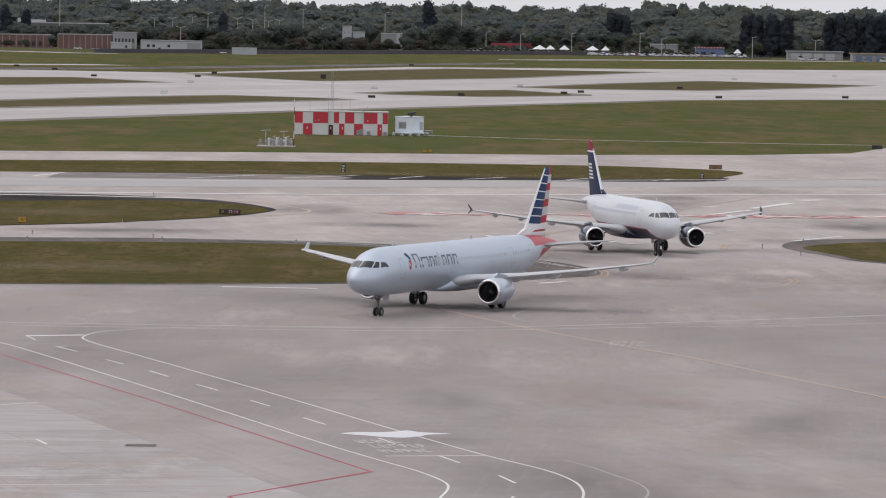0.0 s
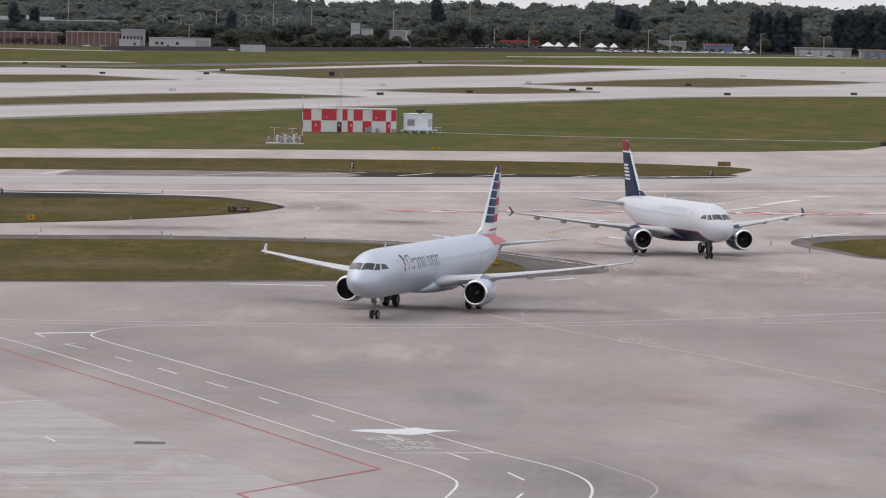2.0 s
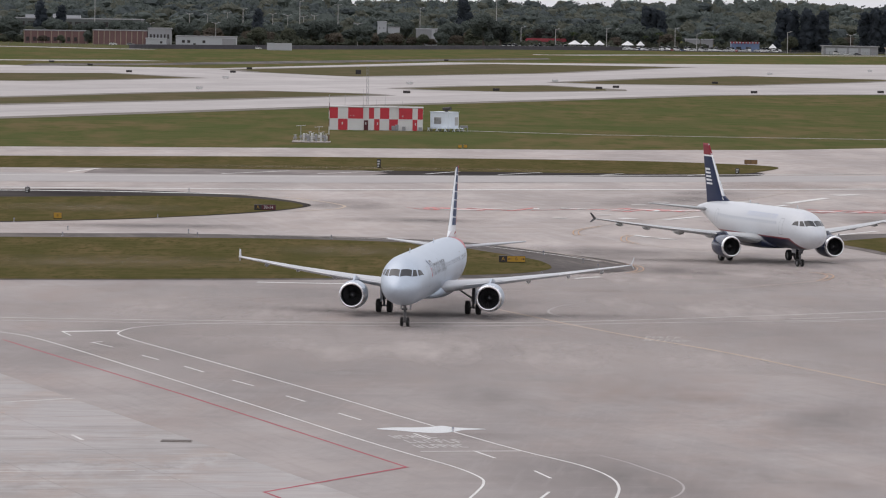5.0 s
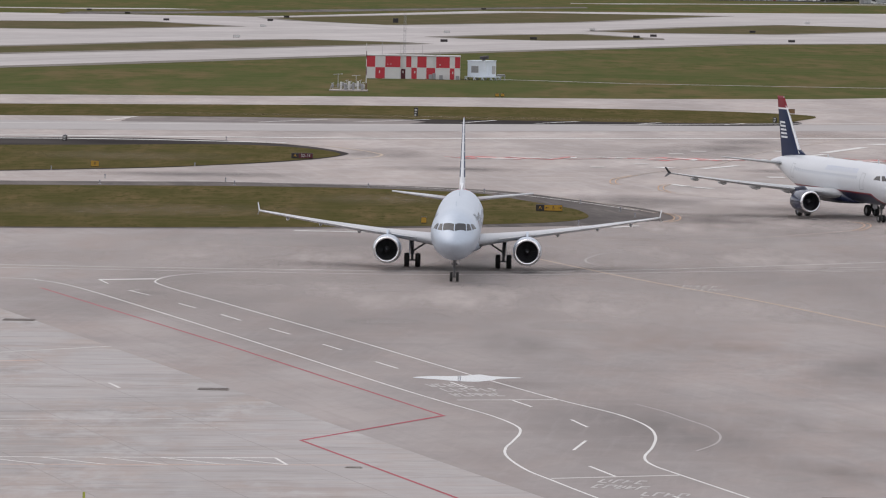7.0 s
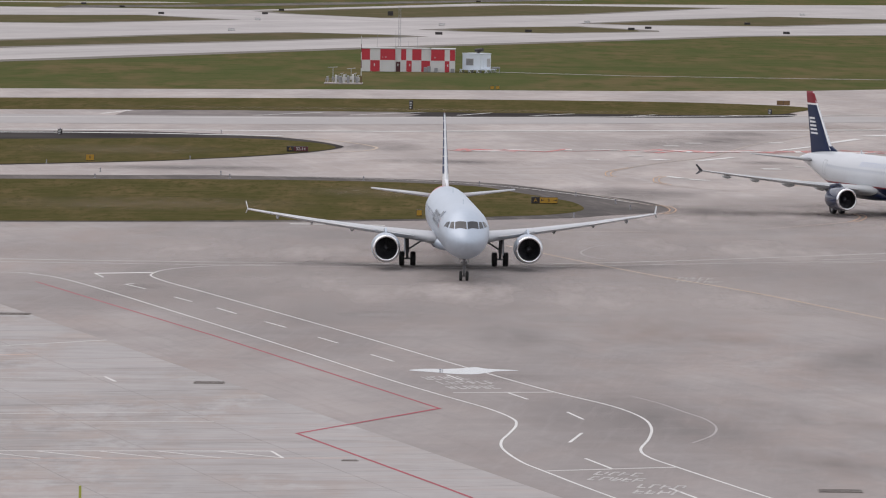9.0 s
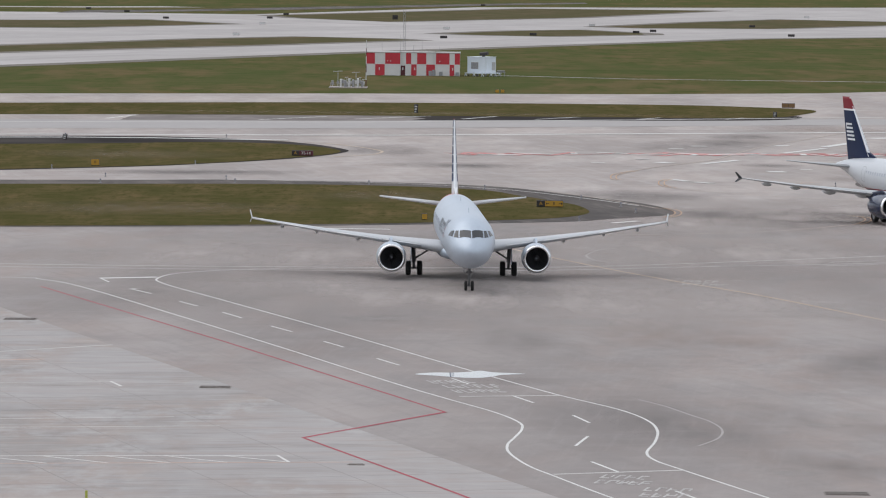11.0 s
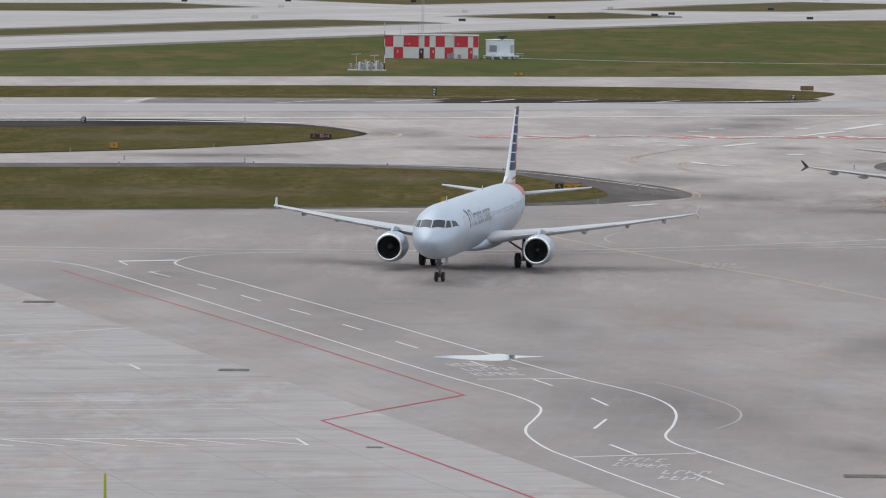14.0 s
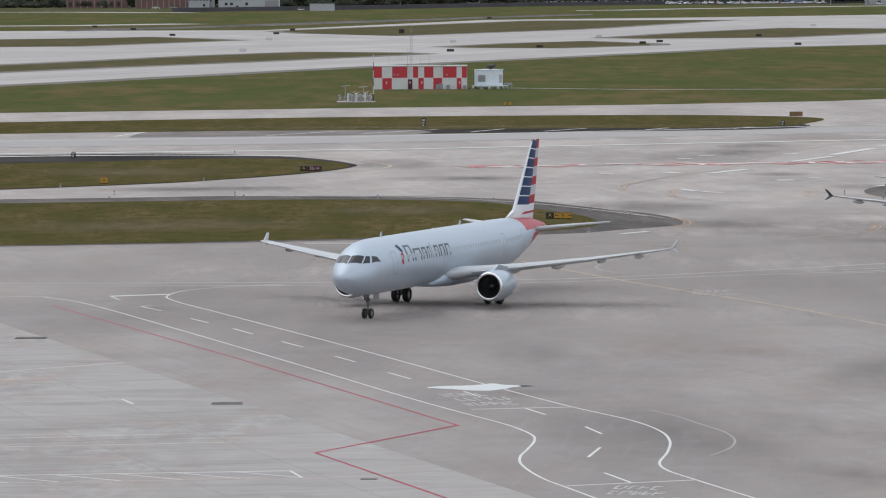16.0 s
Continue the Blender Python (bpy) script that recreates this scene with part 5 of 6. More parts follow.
for x, z0, z1 in ((13.0, 0.0, 1.0), (13.75, 0.0, 1.25), (15.2, 0, 0.9), (18.6, 0, 0.8)):
    part("cooling_unit", boxed(x, x + 0.7, -0.15 if x > 14 else 0.3, 0.36 if x > 14 else 0.82, z0, z1, bevel=0.04), STEEL, hut, "grey cooling unit at the wall")
for x, y, h, r in ((3.3, 3, 3.0, 0.035), (7.1, 5, 3.6, 0.035), (9.8, 5, 1.5, 0.03), (11.6, 5, 2.6, 0.035), (15.2, 4, 1.2, 0.03)):
    bm = bmesh.new()
    rod(bm, (x, y, 2 * H2 + 0.16), (x, y, 2 * H2 + 0.16 + h), r, r * 0.6, 6)
    part("whip_aerial", bm, STEEL, hut, "thin roof aerial")
mast = tagged(new("lattice_mast"), "slender grey lattice mast on the grass", "mast")
mast.matrix_basis = pose(-8.9, 992, 0)
bm = bmesh.new()
for k in range(3):
    a = 2 * math.pi * k / 3
    rod(bm, (0.3 * math.cos(a), 0.3 * math.sin(a), 0), (0.3 * math.cos(a), 0.3 * math.sin(a), 13.5), 0.03, n=6)
part("legs", bm, STEEL, mast)
bm = bmesh.new()
for j in range(13):
    for k in range(3):
        a, b = 2 * math.pi * k / 3, 2 * math.pi * (k + 1) / 3
        rod(bm, (0.3 * math.cos(a), 0.3 * math.sin(a), j), (0.3 * math.cos(b), 0.3 * math.sin(b), j + 1), 0.018, n=5)
part("bracing", bm, STEEL, mast)

gen = tagged(new("generator_cabin"), "white generator cabin on legs with a dark exhaust", "generator cabin")
gen.matrix_basis = pose(4.4, 978.2, 0, 0, 0, -28)
PALE = mat("pale_blue_white_paint", (0.68, 0.73, 0.79), 0.5, 0, 0.08, 0.5, 6)
part("cabin", boxed(0, 4.3, 0, 4.6, 0.75, 3.9, bevel=0.05), PALE, gen)
part("roof", boxed(-0.1, 4.4, -0.1, 4.7, 3.905, 4.02, bevel=0.02), PALE, gen)
part("vent", boxed(0.9, 2.6, -0.05, 0.01, 1.5, 2.9), ROOF_GREY, gen, "grey louvred vent")
for k in range(8):
    part("louvre", boxed(0.95, 2.55, -0.09, -0.052, 1.56 + k * 0.165, 1.66 + k * 0.165), STEEL, gen)
for x in (0.1, 2.0, 4.0):
    for y in (0.15, 2.3, 4.3):
        part("leg", boxed(x, x + 0.2, y, y + 0.2, 0, 0.76), STEEL, gen)
part("skid", boxed(0, 4.3, 0.05, 4.55, 0.52, 0.745), PALE, gen)
part("platform", boxed(-0.1, 4.3, -1.0, -0.02, 0.55, 0.72), PALE, gen, "pale access platform before the cabin")
part("platform", boxed(4.32, 5.7, 0.2, 4.4, 0.55, 0.72), PALE, gen, "pale access platform beside the cabin")
for x, y in ((0.1, -0.9), (2.1, -0.9), (4.0, -0.9), (5.4, 0.3), (5.4, 2.2), (5.4, 4.1)):
    bm = bmesh.new()
    rod(bm, (x - 0.25, y, 0), (x, y, 0.55), 0.08, n=8)
    rod(bm, (x + 0.3, y, 0), (x, y, 0.55), 0.08, n=8)
    part("trestle", bm, PALE, gen, "splayed pale trestle leg")
part("vent_frame", boxed(4.305, 4.36, 2.8, 4.2, 1.2, 2.9), ROOF_GREY, gen, "grey side grille")
part("door", boxed(4.303, 4.34, 1.2, 2.2, 0.9, 3.1), PALE, gen, "plain side door")
bm = bmesh.new()
rod(bm, (3.0, 1.5, 4.0), (3.0, 1.5, 4.55), 0.35, n=14)
rod(bm, (2.2, 1.5, 4.6), (4.0, 1.5, 4.75), 0.32, 0.36, 14)
part("exhaust", bm, SIGN_DARK, gen, "dark drum exhaust on the roof")
tank = tagged(new("pipe_rack"), "low grey pipe rack beside the generator cabin", "pipe rack")
tank.matrix_basis = pose(10.4, 976, 0)
for k in range(3):
    part("post", boxed(0.05 + k * 0.8, 0.17 + k * 0.8, 0, 0.12, 0, 0.85), STEEL, tank)
part("beam", boxed(0, 1.9, -0.03, 0.15, 0.853, 1.0), STEEL, tank)
bm = bmesh.new()
rod(bm, (0.1, 0.06, 1.14), (1.8, 0.06, 1.14), 0.13, n=10)
part("pipe", bm, STEEL, tank)

station = tagged(new("weather_station"), "cluster of pale weather instruments on a concrete pad", "weather station")
station.matrix_basis = pose(-21.9, 885.5, 0)
INSTRUMENT = mat("grey_white_instruments", (0.42, 0.42, 0.41), 0.5, 0, 0.15, 1, 8)
part("pad", boxed(0, 7.2, -3, 4, 0, 0.18, bevel=0.03), TAXI, station, "pale concrete pad")
for x, y, h, arm in ((1.6, 1.0, 3.0, 0.9), (5.0, 1.5, 2.8, 0.8), (0.6, 0, 1.3, 0.3), (2.6, 0.4, 1.5, 0.25), (3.3, 0, 1.9, 0.3), (4.0, 0.5, 1.7, 0.2), (5.8, 0, 1.9, 0.25), (6.4, 1, 1.5, 0.3)):
    bm = bmesh.new()
    rod(bm, (x, y, 0.18), (x, y, h), 0.055, n=8)
    rod(bm, (x - arm, y, h), (x + arm, y, h + 0.12), 0.05, n=8)
    part("instrument_post", bm, INSTRUMENT, station, "pale post with a crossarm")
    part("instrument_box", boxed(x - 0.2, x + 0.25, y - 0.25, y - 0.08, 0.55 + 0.1 * (x % 3), 1.15 + 0.1 * (x % 3), bevel=0.02), SIGN_WHITE if x % 1 < 0.5 else STEEL, station, "instrument box")
for x, y, h, r in ((2.2, 0.2, 1.5, 0.22), (3.0, -0.4, 1.3, 0.26), (3.7, -0.6, 1.6, 0.2), (4.5, -0.2, 1.4, 0.28), (5.4, -0.5, 1.7, 0.2), (6.2, -0.3, 1.2, 0.24)):
    bm = bmesh.new()
    rod(bm, (x, y, 0.18), (x, y, h), r, r * 0.9, 12)
    rod(bm, (x, y, h), (x, y, h + 0.18), r * 1.15, r * 0.5, 12)
    part("gauge_cylinder", bm, SIGN_WHITE if r < 0.23 else STEEL, station, "capped instrument cylinder")
for x in (0.3, 1.9, 3.5, 5.1, 6.7):
    bm = bmesh.new()
    rod(bm, (x, -2.8, 0.18), (x, -2.8, 1.0), 0.04, n=6)
    part("rail_post", bm, STEEL, station)
for z in (0.6, 0.98):
    bm = bmesh.new()
    rod(bm, (0.3, -2.8, z), (6.7, -2.8, z), 0.03, n=6)
    part("rail", bm, STEEL, station)
pole = tagged(new("banded_pole"), "tall thin red and white banded pole", "pole")
pole.matrix_basis = pose(-15.0, 886, 0)
for k in range(6):
    bm = bmesh.new()
    rod(bm, (0, 0, 1.5 * k), (0, 0, 1.5 * k + 1.5), 0.09 - 0.008 * k, 0.085 - 0.008 * k, 8)
    part("band", bm, (SIGN_RED, SIGN_WHITE)[k % 2], pole)


# ---------------------------------------------------------------- beyond the airfield fence: buildings, cars, poles
FAR_WHITE = mat("far_white_wall", (0.40, 0.41, 0.43), 0.8, 0, 0.1, 0.1, 1.5)
FAR_GREY = mat("far_grey_wall", (0.27, 0.27, 0.28), 0.8, 0, 0.12, 0.1, 1.5)
FAR_BLUE = mat("far_blue_wall", (0.12, 0.17, 0.28), 0.7, 0, 0.12, 0.1, 1.5)
FAR_TAN = mat("far_tan_roof", (0.32, 0.25, 0.19), 0.8, 0, 0.15, 0.1, 1.5)
FAR_DIM = mat("far_dark_grey_wall", (0.11, 0.12, 0.12), 0.8, 0, 0.12, 0.1, 1.5)
# brick red dulled towards pink, with the distance haze painted in
BRICK = mat("hazed_brick_wall", (0.155, 0.088, 0.086), 0.85, 0, 0.2, 0.1, 2)
AWNING = mat("red_awning", (0.30, 0.045, 0.06), 0.7, 0, 0.15, 0.2, 2)
CANVAS = mat("white_canvas", (0.72, 0.72, 0.72), 0.7, 0, 0.08, 0.3, 2)


def building(name, x0, x1, y, depth, h, wall, roof, label, openings=(), eave=0.3, turn=0.0):
    """A long low building whose front runs along x at y. openings: (from, to, foot, head, material, name) along the front."""
    b = tagged(new(name), label, "building")
    b.matrix_basis = Matrix.Translation((x0, y, 0)) @ Matrix.Rotation(radians(turn), 4, "Z")
    w = x1 - x0
    part("wall", boxed(0, w, 0, depth, 0, h), wall, b)
    part("roof", boxed(-eave, w + eave, -eave, depth + eave, h + 0.004, h + 0.5), roof, b)
    for a, c, z0, z1, m, n in openings:
        part(n, boxed(a, c, -0.12, 0.02, z0, z1), m, b)
    return b


# the grey panel at the right end is a shadow painted onto the front
building("white_warehouse", -131.2, -97.5, 2640, 18, 6.0, FAR_WHITE, FAR_GREY, "long low white warehouse with few windows", [(a, a + 1.6, 2.6, 4.1, SIGN_DARK, "window") for a in (3.5, 6.5, 15.0)] + [(9.8, 11.2, 0, 2.4, SIGN_DARK, "door"), (26, 33.5, 0.6, 5.2, FAR_GREY, "panel")])
brick = building("brick_hall", -184.0, -152.5, 2735, 20, 8.0, BRICK, FAR_GREY, "red-brick hall with pale pilasters", [(3.2 * k, 3.2 * k + 0.4, 0, 7.9, FAR_TAN, "pilaster") for k in range(10)])
building("grey_block", -152.0, -139.0, 2734, 18, 9.6, FAR_GREY, FAR_GREY, "grey block with a row of windows", [(1.2 + 2 * k, 2.2 + 2 * k, 4.0, 6.4, SIGN_DARK, "window") for k in range(6)])
building("white_shed", -152.5, -141.0, 2722, 8, 3.9, FAR_WHITE, FAR_WHITE, "small white shed with a dark window", [(8.2, 9.6, 1.2, 2.5, SIGN_DARK, "window")])
building("brick_wing", -226.0, -190.0, 2760, 18, 7.2, BRICK, FAR_GREY, "long red-brick wing with grey roof", [(4.0 * k, 4.0 * k + 0.4, 0, 7.1, FAR_TAN, "pilaster") for k in range(9)] + [(1.4 + 4 * k, 3.2 + 4 * k, 1.2, 3.6, SIGN_DARK, "window") for k in range(8)])
hangar = building("flat_roof_hall", -262.0, -172.0, 3010, 40, 13.2, FAR_DIM, FAR_GREY, "wide flat-roofed hall with roof plant", [(6 * k, 6 * k + 4, 8.5, 11.5, SIGN_DARK, "window") for k in range(15)])
for x, w, h in ((16, 6, 2.0), (33.5, 6, 2.7), (41.5, 9.5, 1.8)):
    part("roof_plant", boxed(x, x + w, 5, 12, 13.704, 13.7 + h), FAR_WHITE, hangar)
building("white_trailer", -78.0, -64.5, 2570, 3, 3.4, FAR_WHITE, FAR_WHITE, "pale site trailer by the fence", eave=0.05)
shop = building("red_awning_shop", 76.0, 100.5, 3062, 14, 4.0, FAR_GREY, AWNING, "low shop with a long red awning", [(2 + 5 * k, 5 + 5 * k, 0.4, 2.6, SIGN_DARK, "window") for k in range(4)], 1.2)
part("fascia", boxed(-1, 25, -1.4, -1.2, 3.4, 5.6), AWNING, shop, "red sign fascia without words")
kiosk = building("blue_kiosk", 201.5, 219.0, 2958, 12, 5.4, FAR_BLUE, FAR_WHITE, "blue kiosk with red and white striped edge", [(3, 6, 1, 3, SIGN_DARK, "window"), (9, 12, 1, 3, SIGN_DARK, "window")])
for k in range(9):
    part("stripe", boxed(2 * k - 0.2, 2 * k + 0.8, -0.5, -0.31, 5.0, 6.3), AWNING, kiosk)
building("garage_row", 249.5, 282.5, 2846, 14, 5.0, FAR_GREY, FAR_GREY, "row of pale garage doors under a grey roof", [(1.5 + 7 * k, 7 + 7 * k, 0.2, 4.2, FAR_WHITE, "garage_door") for k in range(4)], 0.8)
building("tan_roof_row", 283.8, 318.0, 2800, 14, 4.6, FAR_GREY, FAR_TAN, "low grey row under a tan roof", [(2 + 6 * k, 5.5 + 6 * k, 0.2, 3.4, FAR_BLUE, "shutter") for k in range(5)], 0.8)
building("white_house", -20.4, -14.8, 2914, 10, 15.0, FAR_WHITE, FAR_WHITE, "tall white gabled house among trees", [(0.9, 1.7, 10.6, 11.9, FAR_GREY, "window"), (3.5, 4.3, 10.6, 11.9, FAR_GREY, "window")])
building("white_annex", -14.0, -6.6, 2916, 10, 11.6, FAR_WHITE, FAR_GREY, "white annex beside the tall house")
building("long_white_roof", 3.5, 16.6, 2918, 12, 10.9, FAR_GREY, FAR_WHITE, "white-roofed house among trees", [(9.6, 11.6, 5.2, 10.9, FAR_WHITE, "gable")])
building("roadside_store", 178.5, 196.5, 3055, 10, 6.4, FAR_GREY, FAR_WHITE, "grey roadside store with white fascia", [(2, 7, 0.5, 3, SIGN_DARK, "window"), (9, 15, 0.5, 3, SIGN_DARK, "window")])
building("hillside_house", 150.0, 172.0, 3420, 12, 10.5, FAR_GREY, FAR_WHITE, "pale-roofed house among the trees", eave=0.6)
building("pale_house", -208.0, -192.0, 3330, 12, 11.5, FAR_WHITE, FAR_GREY, "pale house far among the trees", eave=0.6)

for x, y, r in ((104, 2985, 4.6), (111, 2990, 3.2), (120, 2992, 3.4), (138, 2995, 4.2), (226, 2940, 2.6), (146, 2990, 2.8)):
    tent = tagged(new("canvas_tent"), "white peaked canvas tent on poles", "tent", "canvas tents")
    tent.matrix_basis = pose(x, y, 0)
    bm = bmesh.new()
    bmesh.ops.create_cone(bm, cap_ends=True, segments=8, radius1=r, radius2=0.15, depth=2.6, matrix=Matrix.Translation((0, 0, 3.9)))
    part("canopy", bm, CANVAS, tent)
    for k in range(4):
        a = math.pi / 4 + k * math.pi / 2
        bm = bmesh.new()
        rod(bm, (0.85 * r * math.cos(a), 0.85 * r * math.sin(a), 0), (0.85 * r * math.cos(a), 0.85 * r * math.sin(a), 2.7), 0.12, n=6)
        part("tent_pole", bm, STEEL, tent)

ground("car_park", flat([(40, 2880), (245, 2905), (245, 2985), (60, 3050)], 0.05), ASPHALT, "grey asphalt car park beyond the fence", "car park")
CAR_PAINTS = [mat("car_paint_%s" % n, c, 0.3, 0.1, 0.04, 1, 6, 0, 0, 0.5) for n, c in (("white", (0.75, 0.75, 0.75)), ("silver", (0.42, 0.43, 0.45)), ("dark", (0.03, 0.03, 0.04)), ("red", (0.35, 0.03, 0.03)), ("blue", (0.05, 0.09, 0.22)))]


def car(paint_mat, word, van=False):
    c = tagged(new("parked_van" if van else "parked_car"), "parked %s %s beyond the airfield fence" % (word, "van" if van else "car"), "van" if van else "car", "parked cars")
    h = 0.8 if van else 0.0
    prof = ((-2.2, 0.35), (-2.25, 0.75), (-2.1, 0.95 + h), (-1.5, 1.02 + h), (1.1, 0.98 + h * 0.4), (2.1, 0.85), (2.25, 0.6), (2.2, 0.35))
    part("body", loft([[Vector((x, s * 0.88, z)) for x, z in prof] for s in (-1, 1)]), paint_mat, c)
    cab = ((-1.9, 0.99 + h), (-1.5, 1.42 + 1.5 * h), (0.2, 1.45 + 1.5 * h), (1.05, 0.97 + h * 0.4))
    part("cabin", loft([[Vector((x, s * (0.82 if k == 0 else 0.82), z)) for x, z in cab] for k, s in enumerate((-1, 1))]), DARK, c, "dark car windows")
    part("roof", boxed(-1.52, 0.22, -0.72, 0.72, 1.43 + 1.5 * h, 1.50 + 1.5 * h, bevel=0.02), paint_mat, c)
    for x in (-1.35, 1.35):
        for s in (-1, 1):
            bm = bmesh.new()
            rod(bm, (x, s * 0.72, 0.33), (x, s * 0.92, 0.33), 0.33, n=12)
            part("wheel", bm, TYRE, c)
    return c


protos = [car(m, w) for m, w in zip(CAR_PAINTS, ("white", "silver", "black", "red", "blue"))] + [car(CAR_PAINTS[0], "white", True)]
rng = random.Random(5)
used = set()
for k in range(230):
    row = rng.randrange(4)
    x = 50 + 3.1 * rng.randrange(60)
    y = 2896 + row * 17 + (x - 50) * 0.14 + (12 if x < 120 else 0)
    if (x, row) in used:
        continue
    used.add((x, row))
    i = rng.choices(range(6), (14, 4, 2, 1, 1, 9))[0]
    m = pose(x, y, 0.055, 0, 0, rng.choice((90, -90, 0, 8)) + rng.uniform(-4, 4))
    if protos[i].get("placed"):
        copy_thing(protos[i], m)
    else:
        protos[i].matrix_basis = m
        protos[i]["placed"] = 1
for x, y, i in ((-170, 2700, 0), (-160, 2702, 1), (-92, 2600, 0), (-84, 2596, 0), (-60, 2640, 2), (-50, 2700, 1), (-20, 2790, 0), (10, 2830, 0), (18, 2838, 1), (28, 2850, 0), (262, 2826, 0), (268, 2824, 2), (256, 2830, 5), (300, 2780, 5), (290, 2786, 1)):
    m = pose(x, y, 0, 0, 0, rng.uniform(-20, 20))
    if protos[i].get("placed"):
        copy_thing(protos[i], m)
    else:
        protos[i].matrix_basis, protos[i]["placed"] = m, 1
for p in list(scene.objects):
    if p.get("placed"):
        del p["placed"]

POLE = mat("pale_pole_concrete", (0.40, 0.39, 0.38), 0.8, 0, 0.1, 0.5, 3)
for x, y, h, twin in ((-196, 2930, 30, 0), (-70, 2980, 27, 0), (6, 3010, 24, 0), (-160, 2900, 12, 1), (-118, 2860, 13, 1), (-32, 2860, 14, 1), (70, 2985, 13, 0), (92, 2990, 12, 0), (124, 2980, 13, 0), (165, 2940, 14, 0), (178, 2930, 11, 0), (232, 2900, 13, 0), (268, 2870, 12, 1), (310, 2840, 13, 0), (60, 3300, 30, 0), (-50, 3250, 25, 1), (-141.9, 3030, 18, 1), (-129.4, 3010, 18, 1), (-118, 3040, 19, 1), (-107.4, 3025, 21.6, 0), (-98.1, 3010, 19.6, 0), (-88.5, 3030, 18.7, 1), (-78.6, 3020, 18, 1), (-68.2, 3010, 17.4, 1), (-62, 3040, 18, 1)):
    p = tagged(new("street_lamp"), "slim pale lamp pole by the road", "street lamp", "street lamps")
    p.matrix_basis = pose(x, y, 0)
    bm = bmesh.new()
    rod(bm, (0, 0, 0), (0, 0, h), 0.26, 0.16, 8)
    part("pole", bm, POLE, p)
    for s in ((-1, 1) if twin else (1,)):
        bm = bmesh.new()
        rod(bm, (0, 0, h - 0.4), (s * 2.2, 0, h + 0.2), 0.12, n=6)
        part("arm", bm, POLE, p)
        part("lamp_head", boxed(s * 2.2 - 0.6, s * 2.2 + 0.6, -0.3, 0.3, h + 0.1, h + 0.4, bevel=0.05), FAR_WHITE, p)
fence = tagged(new("perimeter_fence"), "long grey chain-link fence along the airfield edge", "fence")
FENCE = mat("galvanised_fence", (0.14, 0.14, 0.14), 0.6, 0.3, 0.2, 1, 5)
SCREEN = mat("dark_woven_screen", (0.075, 0.07, 0.08), 0.9, 0, 0.3, 0.05, 0.6)
path = [(-330, 2470), (-150, 2520), (-60, 2625), (45, 2810), (130, 2890), (250, 2810), (420, 2700)]
for (xa, ya), (xb, yb) in zip(path, path[1:]):
    n = int(math.hypot(xb - xa, yb - ya) / 9)
    for k in range(n):
        x, y = xa + (xb - xa) * k / n, ya + (yb - ya) * k / n
        part("post", boxed(x - 0.06, x + 0.06, y - 0.06, y + 0.06, 0, 2.4), FENCE, fence)
    if -160 < xa < 60:
        bm = bmesh.new()
        side = Vector((yb - ya, xa - xb, 0)).normalized() * 0.02
        a, b = Vector((xa, ya, 0)) + side * 5, Vector((xb, yb, 0)) + side * 5
        ring = [a - side, a + side, b + side, b - side]
        lo, hi = [bm.verts.new((q.x, q.y, 0.08)) for q in ring], [bm.verts.new((q.x, q.y, 2.3)) for q in ring]
        bm.faces.new(lo[::-1]), bm.faces.new(hi)
        for k in range(4):
            bm.faces.new((lo[k], lo[(k + 1) % 4], hi[(k + 1) % 4], hi[k]))
        part("privacy_screen", bm, SCREEN, fence, "dark woven privacy screen on the fence")
    for z in (0.6, 1.2, 1.8, 2.35):
        bm = bmesh.new()
        rod(bm, (xa, ya, z), (xb, yb, z), 0.05, n=4)
        part("rail", bm, FENCE, fence)


# ---------------------------------------------------------------- trees
def leafy(name, rgb, rough=0.75):
    """Foliage that lets some of the light through."""
    m = mat(name, rgb, rough, 0, 0.25, 0.05, 0.5, 0, 0.5, 0, 0.05)
    n, l = m.node_tree.nodes, m.node_tree.links
    b = n["Principled BSDF"]
    through_leaf, both = n.new("ShaderNodeBsdfTranslucent"), n.new("ShaderNodeMixShader")
    l.new(b.inputs["Base Color"].links[0].from_socket, through_leaf.inputs[0])
    both.inputs[0].default_value = 0.45
    l.new(b.outputs[0], both.inputs[1]), l.new(through_leaf.outputs[0], both.inputs[2])
    l.new(both.outputs[0], n["Material Output"].inputs[0])
    return m


# leaf and needle colours lifted towards blue-grey, which paints in the distance haze
LEAF = [leafy("hazed_broad_leaves", (0.112, 0.130, 0.118)), leafy("hazed_olive_leaves", (0.115, 0.124, 0.092)), leafy("hazed_rusty_leaves", (0.130, 0.112, 0.092))]
LEAF_DARK = leafy("hazed_casuarina_needles", (0.058, 0.069, 0.082))
LEAF_PALM = leafy("palm_fronds", (0.04, 0.055, 0.022))
BARK = mat("grey_bark", (0.10, 0.08, 0.065), 0.9, 0, 0.25, 0.6, 5, 0.3)


